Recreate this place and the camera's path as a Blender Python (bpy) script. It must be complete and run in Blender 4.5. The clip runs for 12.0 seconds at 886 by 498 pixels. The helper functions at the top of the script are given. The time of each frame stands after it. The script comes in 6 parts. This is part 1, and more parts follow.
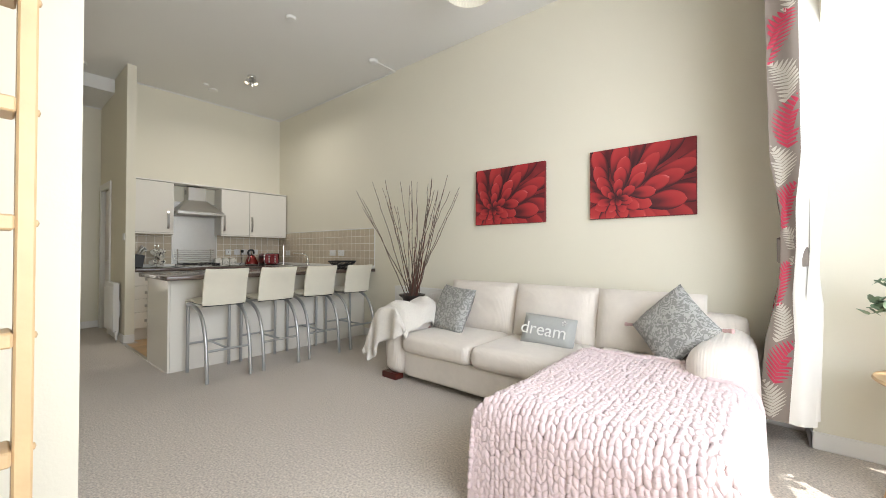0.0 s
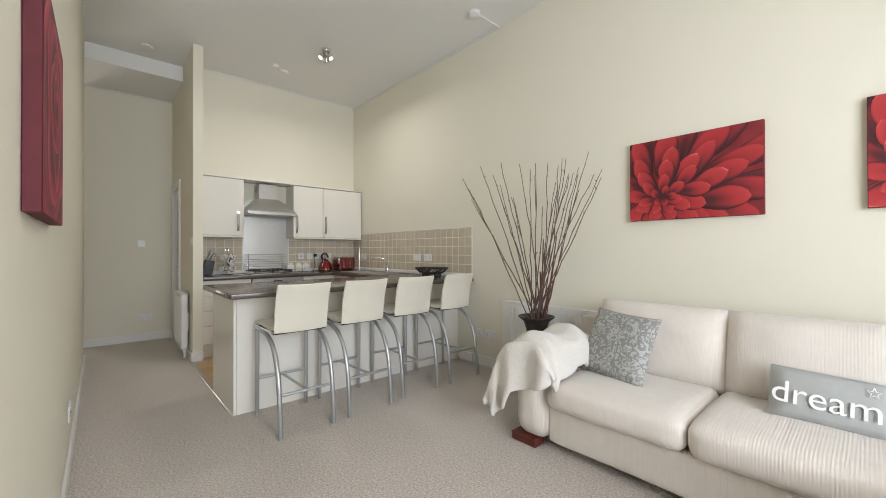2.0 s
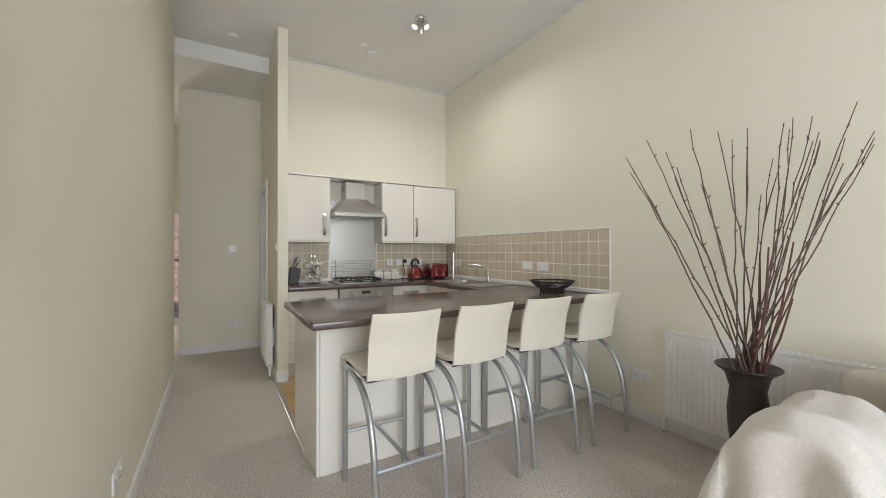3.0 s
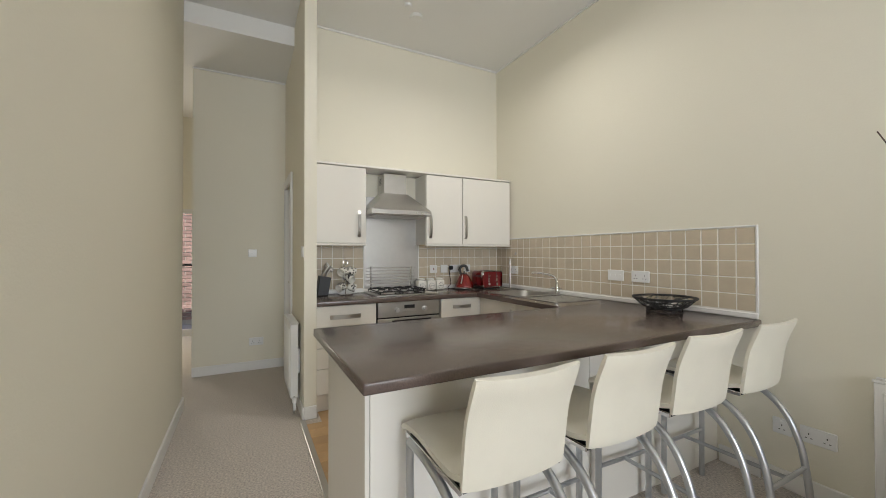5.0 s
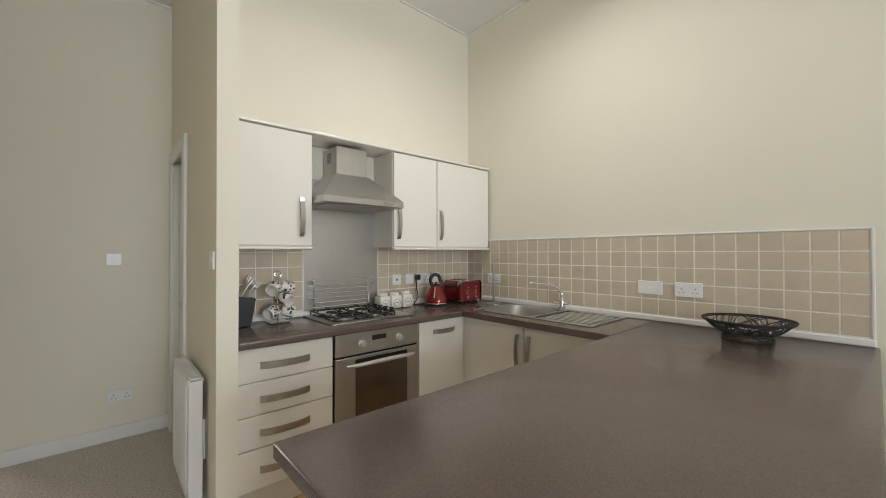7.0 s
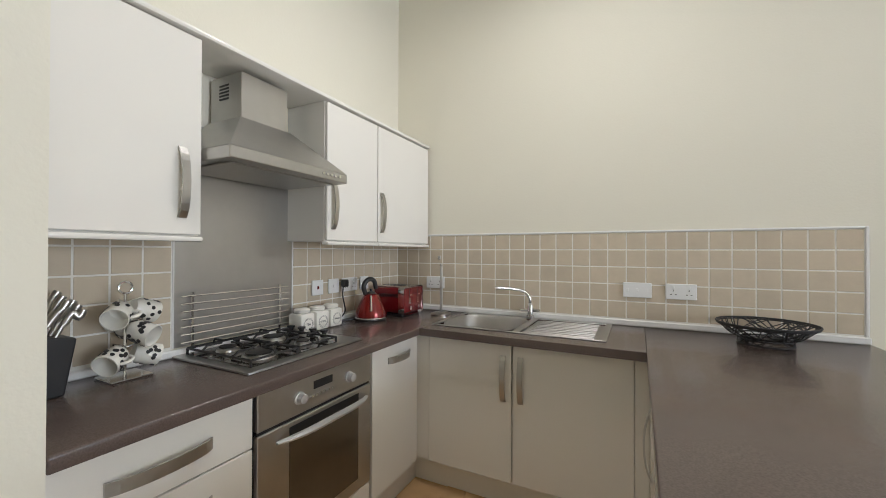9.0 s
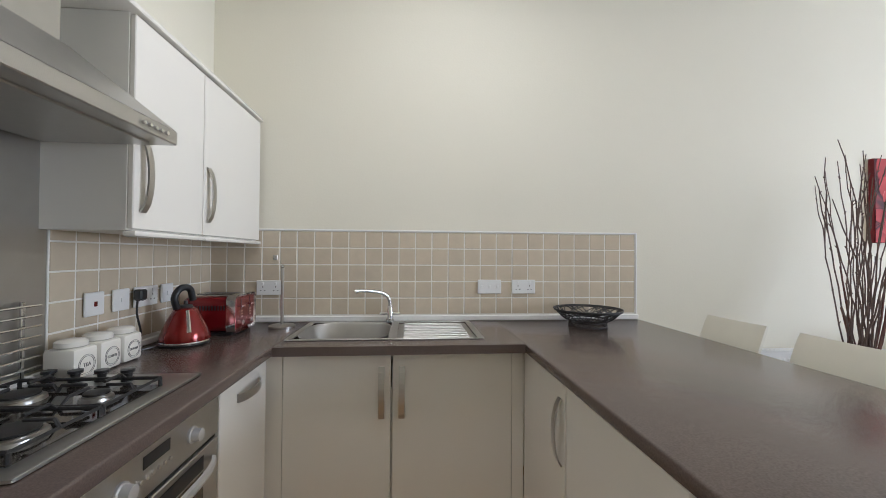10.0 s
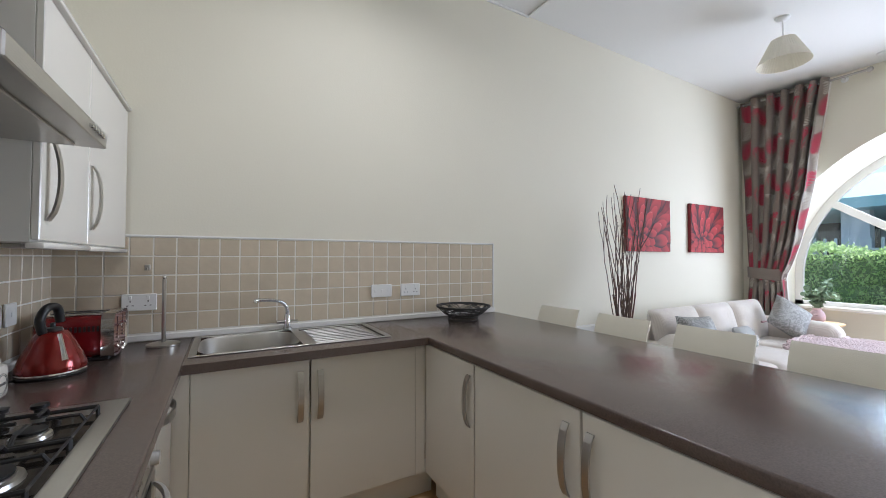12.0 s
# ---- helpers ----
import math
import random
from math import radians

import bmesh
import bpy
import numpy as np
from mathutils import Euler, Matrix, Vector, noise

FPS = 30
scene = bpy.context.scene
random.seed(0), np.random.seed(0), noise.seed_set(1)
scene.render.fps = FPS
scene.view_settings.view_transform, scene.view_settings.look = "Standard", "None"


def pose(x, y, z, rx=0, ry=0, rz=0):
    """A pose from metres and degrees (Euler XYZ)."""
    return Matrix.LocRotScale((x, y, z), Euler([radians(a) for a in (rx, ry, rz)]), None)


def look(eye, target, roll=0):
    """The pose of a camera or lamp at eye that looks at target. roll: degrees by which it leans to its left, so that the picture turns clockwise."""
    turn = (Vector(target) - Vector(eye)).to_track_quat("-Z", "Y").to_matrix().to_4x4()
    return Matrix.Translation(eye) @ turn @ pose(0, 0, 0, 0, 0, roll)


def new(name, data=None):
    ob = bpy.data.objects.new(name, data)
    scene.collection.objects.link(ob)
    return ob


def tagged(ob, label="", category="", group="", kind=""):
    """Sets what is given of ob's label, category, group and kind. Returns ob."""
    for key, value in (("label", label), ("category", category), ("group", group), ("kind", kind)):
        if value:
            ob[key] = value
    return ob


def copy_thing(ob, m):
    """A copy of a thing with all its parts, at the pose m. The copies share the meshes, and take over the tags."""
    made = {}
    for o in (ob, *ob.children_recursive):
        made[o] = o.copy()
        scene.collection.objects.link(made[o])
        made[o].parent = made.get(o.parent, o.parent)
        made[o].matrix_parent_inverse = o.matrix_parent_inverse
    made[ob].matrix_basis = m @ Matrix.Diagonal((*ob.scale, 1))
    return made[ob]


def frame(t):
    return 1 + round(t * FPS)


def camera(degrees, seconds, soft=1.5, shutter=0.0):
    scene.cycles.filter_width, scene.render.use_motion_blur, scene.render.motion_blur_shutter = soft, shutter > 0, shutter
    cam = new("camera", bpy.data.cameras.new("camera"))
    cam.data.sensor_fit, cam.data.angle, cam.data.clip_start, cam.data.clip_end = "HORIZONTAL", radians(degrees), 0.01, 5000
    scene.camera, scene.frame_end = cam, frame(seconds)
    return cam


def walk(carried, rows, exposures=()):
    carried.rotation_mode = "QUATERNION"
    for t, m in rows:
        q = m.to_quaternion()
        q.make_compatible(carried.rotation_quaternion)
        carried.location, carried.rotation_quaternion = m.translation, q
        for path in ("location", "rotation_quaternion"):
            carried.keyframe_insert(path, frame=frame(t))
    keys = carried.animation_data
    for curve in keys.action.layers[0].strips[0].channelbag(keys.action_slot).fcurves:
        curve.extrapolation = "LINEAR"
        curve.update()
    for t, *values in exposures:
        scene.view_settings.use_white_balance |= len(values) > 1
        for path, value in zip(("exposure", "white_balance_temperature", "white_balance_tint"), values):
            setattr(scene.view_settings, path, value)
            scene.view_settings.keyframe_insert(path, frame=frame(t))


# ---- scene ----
cam = camera(98.3, 12.0, soft=0.9)
PATH = [
    (0, (0.048, 0.053, 1.124), (-1.233, 1.589, 1.144), 0.2),
    (0.5, (0.001, 0.089, 1.125), (-1.29, 1.616, 1.143), 0.1),
    (1, (-0.22, 0.167, 1.14), (-1.522, 1.686, 1.157), 0.0),
    (1.5, (-0.597, 0.272, 1.165), (-1.944, 1.75, 1.179), 0.0),
    (2, (-1.073, 0.423, 1.196), (-2.564, 1.756, 1.206), -0.1),
    (2.5, (-1.571, 0.555, 1.241), (-3.203, 1.71, 1.247), -0.1),
    (3, (-1.953, 0.666, 1.269), (-3.677, 1.681, 1.279), -0.1),
    (5, (-2.796, 0.758, 1.298), (-4.573, 1.675, 1.319), -0.1),
    (5.5, (-3.176, 0.768, 1.316), (-4.925, 1.738, 1.331), -0.1),
    (6, (-3.51, 0.766, 1.316), (-5.163, 1.892, 1.339), 0.1),
    (6.5, (-3.753, 0.767, 1.33), (-5.303, 2.031, 1.353), -0.0),
    (8.5, (-4.545, 0.876, 1.36), (-5.795, 2.436, 1.364), 0.2),
    (9, (-4.889, 0.93, 1.334), (-5.794, 2.714, 1.348), 0.2),
    (9.5, (-5.145, 1.018, 1.315), (-5.542, 2.978, 1.349), 0.2),
    (10, (-5.379, 1.063, 1.314), (-5.208, 3.056, 1.343), 0.4),
    (10.5, (-5.602, 1.028, 1.303), (-4.982, 2.929, 1.351), 0.3),
    (11, (-5.729, 0.96, 1.323), (-4.882, 2.771, 1.368), 0.4),
    (11.5, (-5.8, 0.921, 1.35), (-4.856, 2.684, 1.389), 0.4),
    (12, (-5.819, 0.911, 1.343), (-4.832, 2.649, 1.389), 0.1),
]
EXPOSURES = [(0.0, 0.30, 6450, 11), (1.5, 0.38, 6350, 11), (2.5, 0.48, 6250, 11), (5.0, 0.50, 6350, 11), (6.5, 0.56, 6300, 11), (9.0, 0.68, 6000, 12), (10.0, 0.68, 5700, 13), (10.5, 0.64, 5700, 14), (12.0, 0.46, 5600, 14)]
walk(cam, [(t, look(eye, target, roll)) for t, eye, target, roll in PATH], EXPOSURES)

# ---- world, sun, large lights ----
world = bpy.data.worlds.new("world")
scene.world = world
world.use_nodes = True
wn = world.node_tree.nodes
sky = wn.new("ShaderNodeTexSky")
sky.sky_type = "NISHITA"
sky.sun_disc = False
SUN_EL, SUN_AZ = 61.0, 90.0
sky.sun_elevation, sky.sun_rotation = radians(SUN_EL), radians(SUN_AZ)
wn["Background"].inputs[1].default_value = 0.15
world.node_tree.links.new(sky.outputs[0], wn["Background"].inputs[0])
sun = new("sun", bpy.data.lights.new("sun", "SUN"))
sun.data.energy, sun.data.angle, sun.data.color = 4.8, radians(0.53), (1.0, 0.95, 0.88)
SUN_DIR = Vector((math.sin(radians(SUN_AZ)) * math.cos(radians(SUN_EL)), math.cos(radians(SUN_AZ)) * math.cos(radians(SUN_EL)), math.sin(radians(SUN_EL))))
sun.matrix_world = look(SUN_DIR * 20, (0, 0, 0))


def area_lamp(name, eye, target, sx, sy, watts, colour):
    ob = new(name, bpy.data.lights.new(name, "AREA"))
    ob.data.shape, ob.data.size, ob.data.size_y, ob.data.energy, ob.data.color = "RECTANGLE", sx, sy, watts, colour
    ob.matrix_world = look(eye, target)
    return ob


# daylight of the arched window and of the far room's glazed door
area_lamp("window_daylight", (1.08, 0.85, 1.65), (-6.0, 1.9, 2.2), 2.3, 1.9, 92, (0.95, 0.99, 1.04)).data.spread = radians(165)
area_lamp("far_room_daylight", (-9.9, -0.9, 1.2), (-7.0, -0.3, 1.0), 0.9, 1.7, 22, (1.0, 0.94, 0.82))
# the ceiling spotlight cluster over the kitchen
area_lamp("spotlight_light", (-5.13, 2.30, 3.29), (-5.13, 2.301, 0.0), 0.34, 0.34, 9.8, (1.0, 0.95, 0.88)).data.spread = radians(166)


# ---- materials ----
def mat(name, colour, rough=0.6, metal=0.0, spec=0.5, var=0.06, scale=4.0, bump=0.0, bscale=60.0, sheen=0.0, coat=0.0, island=0.0):
    """A node material with cloudy colour variation and fine relief in metres."""
    m = bpy.data.materials.new(name)
    m.use_nodes = True
    nt = m.node_tree
    b = nt.nodes["Principled BSDF"]
    b.inputs["Roughness"].default_value = rough
    b.inputs["Metallic"].default_value = metal
    b.inputs["Specular IOR Level"].default_value = spec
    b.inputs["Sheen Weight"].default_value = sheen
    b.inputs["Coat Weight"].default_value = coat
    geo = nt.nodes.new("ShaderNodeNewGeometry")
    n1 = nt.nodes.new("ShaderNodeTexNoise")
    n1.inputs["Scale"].default_value, n1.inputs["Detail"].default_value = scale, 5.0
    nt.links.new(geo.outputs["Position"], n1.inputs["Vector"])
    mix = nt.nodes.new("ShaderNodeMixRGB")
    mix.inputs[1].default_value = (*[c * (1 - var) for c in colour], 1)
    mix.inputs[2].default_value = (*[min(1, c * (1 + var)) for c in colour], 1)
    nt.links.new(n1.outputs["Fac"], mix.inputs[0])
    out = mix.outputs[0]
    if island:
        info = nt.nodes.new("ShaderNodeObjectInfo")
        hsv = nt.nodes.new("ShaderNodeHueSaturation")
        mr = nt.nodes.new("ShaderNodeMapRange")
        mr.inputs["To Min"].default_value, mr.inputs["To Max"].default_value = 1 - island, 1 + island
        nt.links.new(info.outputs["Random"], mr.inputs["Value"])
        nt.links.new(mr.outputs[0], hsv.inputs["Value"])
        nt.links.new(out, hsv.inputs["Color"])
        out = hsv.outputs[0]
    nt.links.new(out, b.inputs["Base Color"])
    n2 = nt.nodes.new("ShaderNodeTexNoise")
    n2.inputs["Scale"].default_value, n2.inputs["Detail"].default_value = bscale, 3.0
    nt.links.new(geo.outputs["Position"], n2.inputs["Vector"])
    if bump:
        bp = nt.nodes.new("ShaderNodeBump")
        bp.inputs["Strength"].default_value, bp.inputs["Distance"].default_value = 1.0, bump
        nt.links.new(n2.outputs["Fac"], bp.inputs["Height"])
        nt.links.new(bp.outputs[0], b.inputs["Normal"])
    return m


def wave_bump(m, axis, scale, depth, distort=0.0):
    """Ribs across the given axis, for corduroy and brushed metal."""
    nt = m.node_tree
    w = nt.nodes.new("ShaderNodeTexWave")
    w.bands_direction = axis
    w.inputs["Scale"].default_value, w.inputs["Distortion"].default_value = scale, distort
    tc = nt.nodes.new("ShaderNodeTexCoord")
    nt.links.new(tc.outputs["Object"], w.inputs["Vector"])
    bp = nt.nodes.new("ShaderNodeBump")
    bp.inputs["Strength"].default_value, bp.inputs["Distance"].default_value = 1.0, depth
    nt.links.new(w.outputs["Fac"], bp.inputs["Height"])
    nt.links.new(bp.outputs[0], nt.nodes["Principled BSDF"].inputs["Normal"])
    return m


def ramp_mat(name, stops, rough=0.7, node="uv", **kw):
    """A printed picture: a colour ramp along u of the mesh's uv map."""
    m = bpy.data.materials.new(name)
    m.use_nodes = True
    nt = m.node_tree
    r = nt.nodes.new("ShaderNodeValToRGB")
    while len(r.color_ramp.elements) < len(stops):
        r.color_ramp.elements.new(0.5)
    for e, (p, c) in zip(r.color_ramp.elements, stops):
        e.position, e.color = p, (*c, 1)
    b = nt.nodes["Principled BSDF"]
    b.inputs["Roughness"].default_value = rough
    tc = nt.nodes.new("ShaderNodeTexCoord")
    if node == "uv":
        sp = nt.nodes.new("ShaderNodeSeparateXYZ")
        nt.links.new(tc.outputs["UV"], sp.inputs[0])
        nt.links.new(sp.outputs[0], r.inputs[0])
    else:
        mp = nt.nodes.new("ShaderNodeMapping")
        mp.inputs["Location"].default_value, mp.inputs["Scale"].default_value = kw["loc"], kw["scl"]
        nt.links.new(tc.outputs["Object"], mp.inputs[0])
        w = nt.nodes.new("ShaderNodeTexWave")
        w.wave_type, w.rings_direction = "RINGS", "SPHERICAL"
        w.inputs["Scale"].default_value, w.inputs["Distortion"].default_value = kw["scale"], kw["distort"]
        w.inputs["Detail"].default_value, w.inputs["Detail Scale"].default_value = 1.0, 1.1
        nt.links.new(mp.outputs[0], w.inputs[0])
        nt.links.new(w.outputs["Fac"], r.inputs[0])
    nt.links.new(r.outputs[0], b.inputs["Base Color"])
    return m


CREAM = (0.81, 0.773, 0.65)
M_WALL = mat("cream_emulsion", CREAM, 0.75, var=0.018, scale=1.3, bump=0.0006, bscale=90)
M_CEIL = mat("ceiling_white", (0.83, 0.825, 0.80), 0.8, var=0.015, scale=1.0, bump=0.0005, bscale=80)
M_TRIM = mat("white_gloss", (0.82, 0.81, 0.78), 0.35, var=0.02)
M_CARPET = mat("carpet", (0.57, 0.51, 0.445), 0.95, spec=0.1, var=0.74, scale=85, bump=0.008, bscale=120, sheen=0.3)
M_OAKFLOOR = mat("oak_laminate", (0.52, 0.33, 0.16), 0.35, var=0.18, scale=9, bump=0.0006, bscale=60, island=0.12)
M_UNIT = mat("cream_gloss_unit", (0.85, 0.82, 0.75), 0.14, var=0.012, scale=2, coat=0.25)
M_CARCASS = mat("cream_carcass", (0.80, 0.775, 0.71), 0.45, var=0.02)
M_TOP = mat("brown_worktop", (0.112, 0.082, 0.070), 0.19, var=0.4, scale=230, bump=0.0005, bscale=260, coat=0.15)
M_STEEL = wave_bump(mat("brushed_steel", (0.52, 0.51, 0.49), 0.33, metal=1.0, var=0.06, scale=18), "Z", 140, 0.00012, 2.0)
M_SINK = mat("satin_sink_steel", (0.46, 0.45, 0.43), 0.42, metal=1.0, var=0.08, scale=25)
M_CHROME = mat("chrome", (0.72, 0.72, 0.72), 0.12, metal=1.0, var=0.02)
M_SATIN = mat("satin_handle", (0.50, 0.485, 0.46), 0.30, metal=1.0, var=0.05, scale=30)
M_ALU = mat("silver_tube", (0.50, 0.51, 0.52), 0.33, metal=0.75, var=0.03)
M_BLACK = mat("black_enamel", (0.018, 0.018, 0.019), 0.35, var=0.1)
M_IRON = mat("cast_iron", (0.022, 0.021, 0.021), 0.55, var=0.2, scale=40, bump=0.0006)
M_TILE = mat("beige_tile", (0.60, 0.515, 0.39), 0.22, var=0.10, scale=14, bump=0.0008, bscale=30, island=0.06)
M_GROUT = mat("pale_grout", (0.82, 0.80, 0.74), 0.85, var=0.05, scale=30)
M_LEATHER = mat("cream_leather", (0.745, 0.71, 0.60), 0.38, var=0.04, scale=12, bump=0.0005, bscale=300)
M_CORD = wave_bump(mat("corduroy", (0.74, 0.68, 0.61), 0.9, spec=0.15, var=0.06, scale=20, sheen=0.4), "X", 27, 0.0008)
M_CORD_Z = wave_bump(mat("corduroy_arm", (0.74, 0.68, 0.61), 0.9, spec=0.15, var=0.06, scale=20, sheen=0.4), "X", 22, 0.0010)
M_FOOT = mat("red_brown_foot", (0.11, 0.022, 0.014), 0.3, var=0.2, scale=25)
M_FLEECE = mat("cream_fleece", (0.79, 0.75, 0.685), 0.97, spec=0.05, var=0.12, scale=80, bump=0.006, bscale=170, sheen=0.6)
M_WOOL = mat("blush_wool", (0.66, 0.53, 0.535), 0.95, spec=0.1, var=0.08, scale=30, bump=0.0025, bscale=190, sheen=0.5)
M_PINK = mat("dusty_pink_tassel", (0.56, 0.38, 0.36), 0.9, var=0.15, scale=40)
M_GREYCLOTH = mat("grey_cloth", (0.40, 0.405, 0.39), 0.9, var=0.06, scale=50, bump=0.001, bscale=300)
M_WHITE = mat("white_print", (0.82, 0.81, 0.78), 0.8, var=0.01)
M_VASE = mat("dark_bronze_vase", (0.035, 0.027, 0.024), 0.4, var=0.25, scale=16, bump=0.001, bscale=40)
M_TWIG = mat("dry_twig", (0.13, 0.085, 0.068), 0.85, var=0.4, scale=25, bump=0.001, bscale=120)
M_REDTWIG = mat("red_twig", (0.12, 0.045, 0.032), 0.7, var=0.3, scale=25)
M_PLASTIC = mat("white_plastic", (0.83, 0.83, 0.81), 0.3, var=0.01)
M_RADIATOR = mat("white_radiator_enamel", (0.83, 0.82, 0.79), 0.3, var=0.012)
M_RED = mat("red_metallic_enamel", (0.22, 0.010, 0.008), 0.16, metal=0.5, var=0.05, coat=0.6)
M_DARKRED = mat("dark_red_enamel", (0.20, 0.008, 0.012), 0.2, metal=0.3, var=0.05, coat=0.6)
M_CERAMIC = mat("cream_ceramic", (0.80, 0.775, 0.70), 0.25, var=0.02)
M_GREYPRINT = mat("grey_print", (0.17, 0.165, 0.155), 0.7)
M_OAK = mat("pale_oak", (0.60, 0.415, 0.225), 0.45, var=0.14, scale=14, bump=0.0006, bscale=80)
M_LEAF = mat("eucalyptus_leaf", (0.23, 0.32, 0.20), 0.6, var=0.25, scale=30)
M_PINKVASE = mat("pink_ceramic", (0.66, 0.47, 0.50), 0.4, var=0.02)
M_TAUPE = mat("taupe_curtain", (0.215, 0.178, 0.15), 0.8, var=0.07, scale=25, bump=0.0006, bscale=400, sheen=0.25)
M_FERNRED = mat("red_fern_print", (0.46, 0.035, 0.075), 0.75, var=0.1, scale=40)
M_FERNCREAM = mat("cream_fern_print", (0.47, 0.43, 0.365), 0.7, var=0.08, scale=40)
M_LINING = mat("white_lining", (0.84, 0.82, 0.77), 0.9, var=0.02, bump=0.001, bscale=30)
M_SHADE = mat("cream_shade", (0.80, 0.76, 0.64), 0.85, var=0.04, scale=20)
M_CANVASEDGE = mat("dark_red_canvas_edge", (0.10, 0.012, 0.018), 0.75, var=0.3, scale=12)
M_PETALBACK = mat("dark_canvas_ground", (0.20, 0.018, 0.022), 0.75, var=0.55, scale=9)
M_PETAL = ramp_mat("red_petal_print", [(0.0, (0.03, 0.006, 0.01)), (0.22, (0.10, 0.012, 0.016)), (0.45, (0.40, 0.026, 0.030)), (0.75, (0.50, 0.045, 0.045)), (0.92, (0.70, 0.22, 0.20)), (1.0, (0.78, 0.36, 0.33))])
M_ROSE = ramp_mat("rose_print", [(0.0, (0.04, 0.012, 0.018)), (0.3, (0.14, 0.012, 0.026)), (0.6, (0.34, 0.022, 0.05)), (0.85, (0.46, 0.04, 0.075)), (1.0, (0.55, 0.11, 0.13))])
M_BRICK = mat("red_brick", (0.31, 0.205, 0.175), 0.85, var=0.2, scale=12, bump=0.004, bscale=50, island=0.25)
M_MORTAR = mat("mortar", (0.42, 0.38, 0.33), 0.95, var=0.1, scale=20)
M_HEDGE = mat("hedge_leaf", (0.34, 0.48, 0.20), 0.6, var=0.45, scale=5)
hn = M_HEDGE.node_tree
ht, hm = hn.nodes.new("ShaderNodeBsdfTranslucent"), hn.nodes.new("ShaderNodeMixShader")
ht.inputs["Color"].default_value = (0.66, 0.80, 0.36, 1)
hm.inputs[0].default_value = 0.6
hn.links.new(hn.nodes["Principled BSDF"].outputs[0], hm.inputs[1])
hn.links.new(ht.outputs[0], hm.inputs[2])
hn.links.new(hm.outputs[0], hn.nodes["Material Output"].inputs["Surface"])
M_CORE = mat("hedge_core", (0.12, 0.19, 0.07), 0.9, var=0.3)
M_GROUND = mat("paving", (0.32, 0.31, 0.29), 0.9, var=0.15, scale=3, bump=0.004, bscale=30)
M_TEAL = mat("teal_roof_sheet", (0.33, 0.58, 0.58), 0.5, var=0.12, scale=0.8)
M_GREYWALL = mat("grey_render", (0.55, 0.60, 0.62), 0.8, var=0.12, scale=0.9)
M_DARKGLASS = mat("oven_glass", (0.022, 0.018, 0.015), 0.06, var=0.05, spec=0.8)
# brownish glass; floor reflection and inner glow are put into the base colour
M_OVENGLASS = mat("brown_reflection_oven_glass", (0.075, 0.052, 0.03), 0.07, var=0.15, scale=9, spec=0.8)
M_KNOB = mat("silver_knob", (0.62, 0.61, 0.60), 0.35, metal=0.5, var=0.03)
M_DOOR = mat("white_door", (0.80, 0.78, 0.73), 0.4, var=0.015)
M_GLASS = bpy.data.materials.new("window_glass")
M_GLASS.use_nodes = True
gn = M_GLASS.node_tree
gl, tr, mx = gn.nodes.new("ShaderNodeBsdfGlossy"), gn.nodes.new("ShaderNodeBsdfTransparent"), gn.nodes.new("ShaderNodeMixShader")
gl.inputs["Roughness"].default_value = 0.02
tr.inputs["Color"].default_value = (0.90, 0.96, 0.96, 1)
mx.inputs[0].default_value = 0.06
gn.links.new(tr.outputs[0], mx.inputs[1])
gn.links.new(gl.outputs[0], mx.inputs[2])
gn.links.new(mx.outputs[0], gn.nodes["Material Output"].inputs["Surface"])


def damask(name, base, light):
    """Grey jacquard with curling pale scrolls."""
    m = mat(name, base, 0.65, var=0.05, bump=0.0006, bscale=300)
    nt = m.node_tree
    tc = nt.nodes.new("ShaderNodeTexCoord")
    mg = nt.nodes.new("ShaderNodeTexNoise")
    mg.inputs["Scale"].default_value, mg.inputs["Detail"].default_value, mg.inputs["Distortion"].default_value = 24.0, 1.5, 3.0
    nt.links.new(tc.outputs["Object"], mg.inputs["Vector"])
    r = nt.nodes.new("ShaderNodeValToRGB")
    r.color_ramp.elements[0].position, r.color_ramp.elements[1].position = 0.49, 0.53
    r.color_ramp.elements[0].color, r.color_ramp.elements[1].color = (*base, 1), (*light, 1)
    nt.links.new(mg.outputs["Fac"], r.inputs[0])
    nt.links.new(r.outputs[0], nt.nodes["Principled BSDF"].inputs["Base Color"])
    return m


M_DAMASK = damask("grey_damask", (0.24, 0.24, 0.228), (0.43, 0.43, 0.41))

# ---- building helpers ----
ORG = {}


def thing(name, x, y, z, label, category, group="", kind=""):
    ob = new(name)
    ob.empty_display_size = 0.1
    ob.location = (x, y, z)
    ORG[ob.name] = Vector((x, y, z))
    return tagged(ob, label, category, group, kind)


def finish(me, smooth):
    for p in me.polygons:
        p.use_smooth = smooth


def part(name, bm, material, parent=None, label="", smooth=False, kind=""):
    """Links a bmesh, given in world metres, as one mesh object under a thing or part."""
    me = bpy.data.meshes.new(name)
    off = ORG[parent.name] if parent else Vector()
    if off.length:
        bmesh.ops.translate(bm, verts=bm.verts, vec=-off)
    bmesh.ops.recalc_face_normals(bm, faces=bm.faces)
    bm.to_mesh(me)
    bm.free()
    finish(me, smooth)
    if smooth:
        me.set_sharp_from_angle(angle=radians(40))
    me.materials.append(material)
    ob = new(name, me)
    if parent:
        ob.parent = parent
    ORG[ob.name] = off
    if label or kind:
        tagged(ob, label, "", "", kind)
    return ob


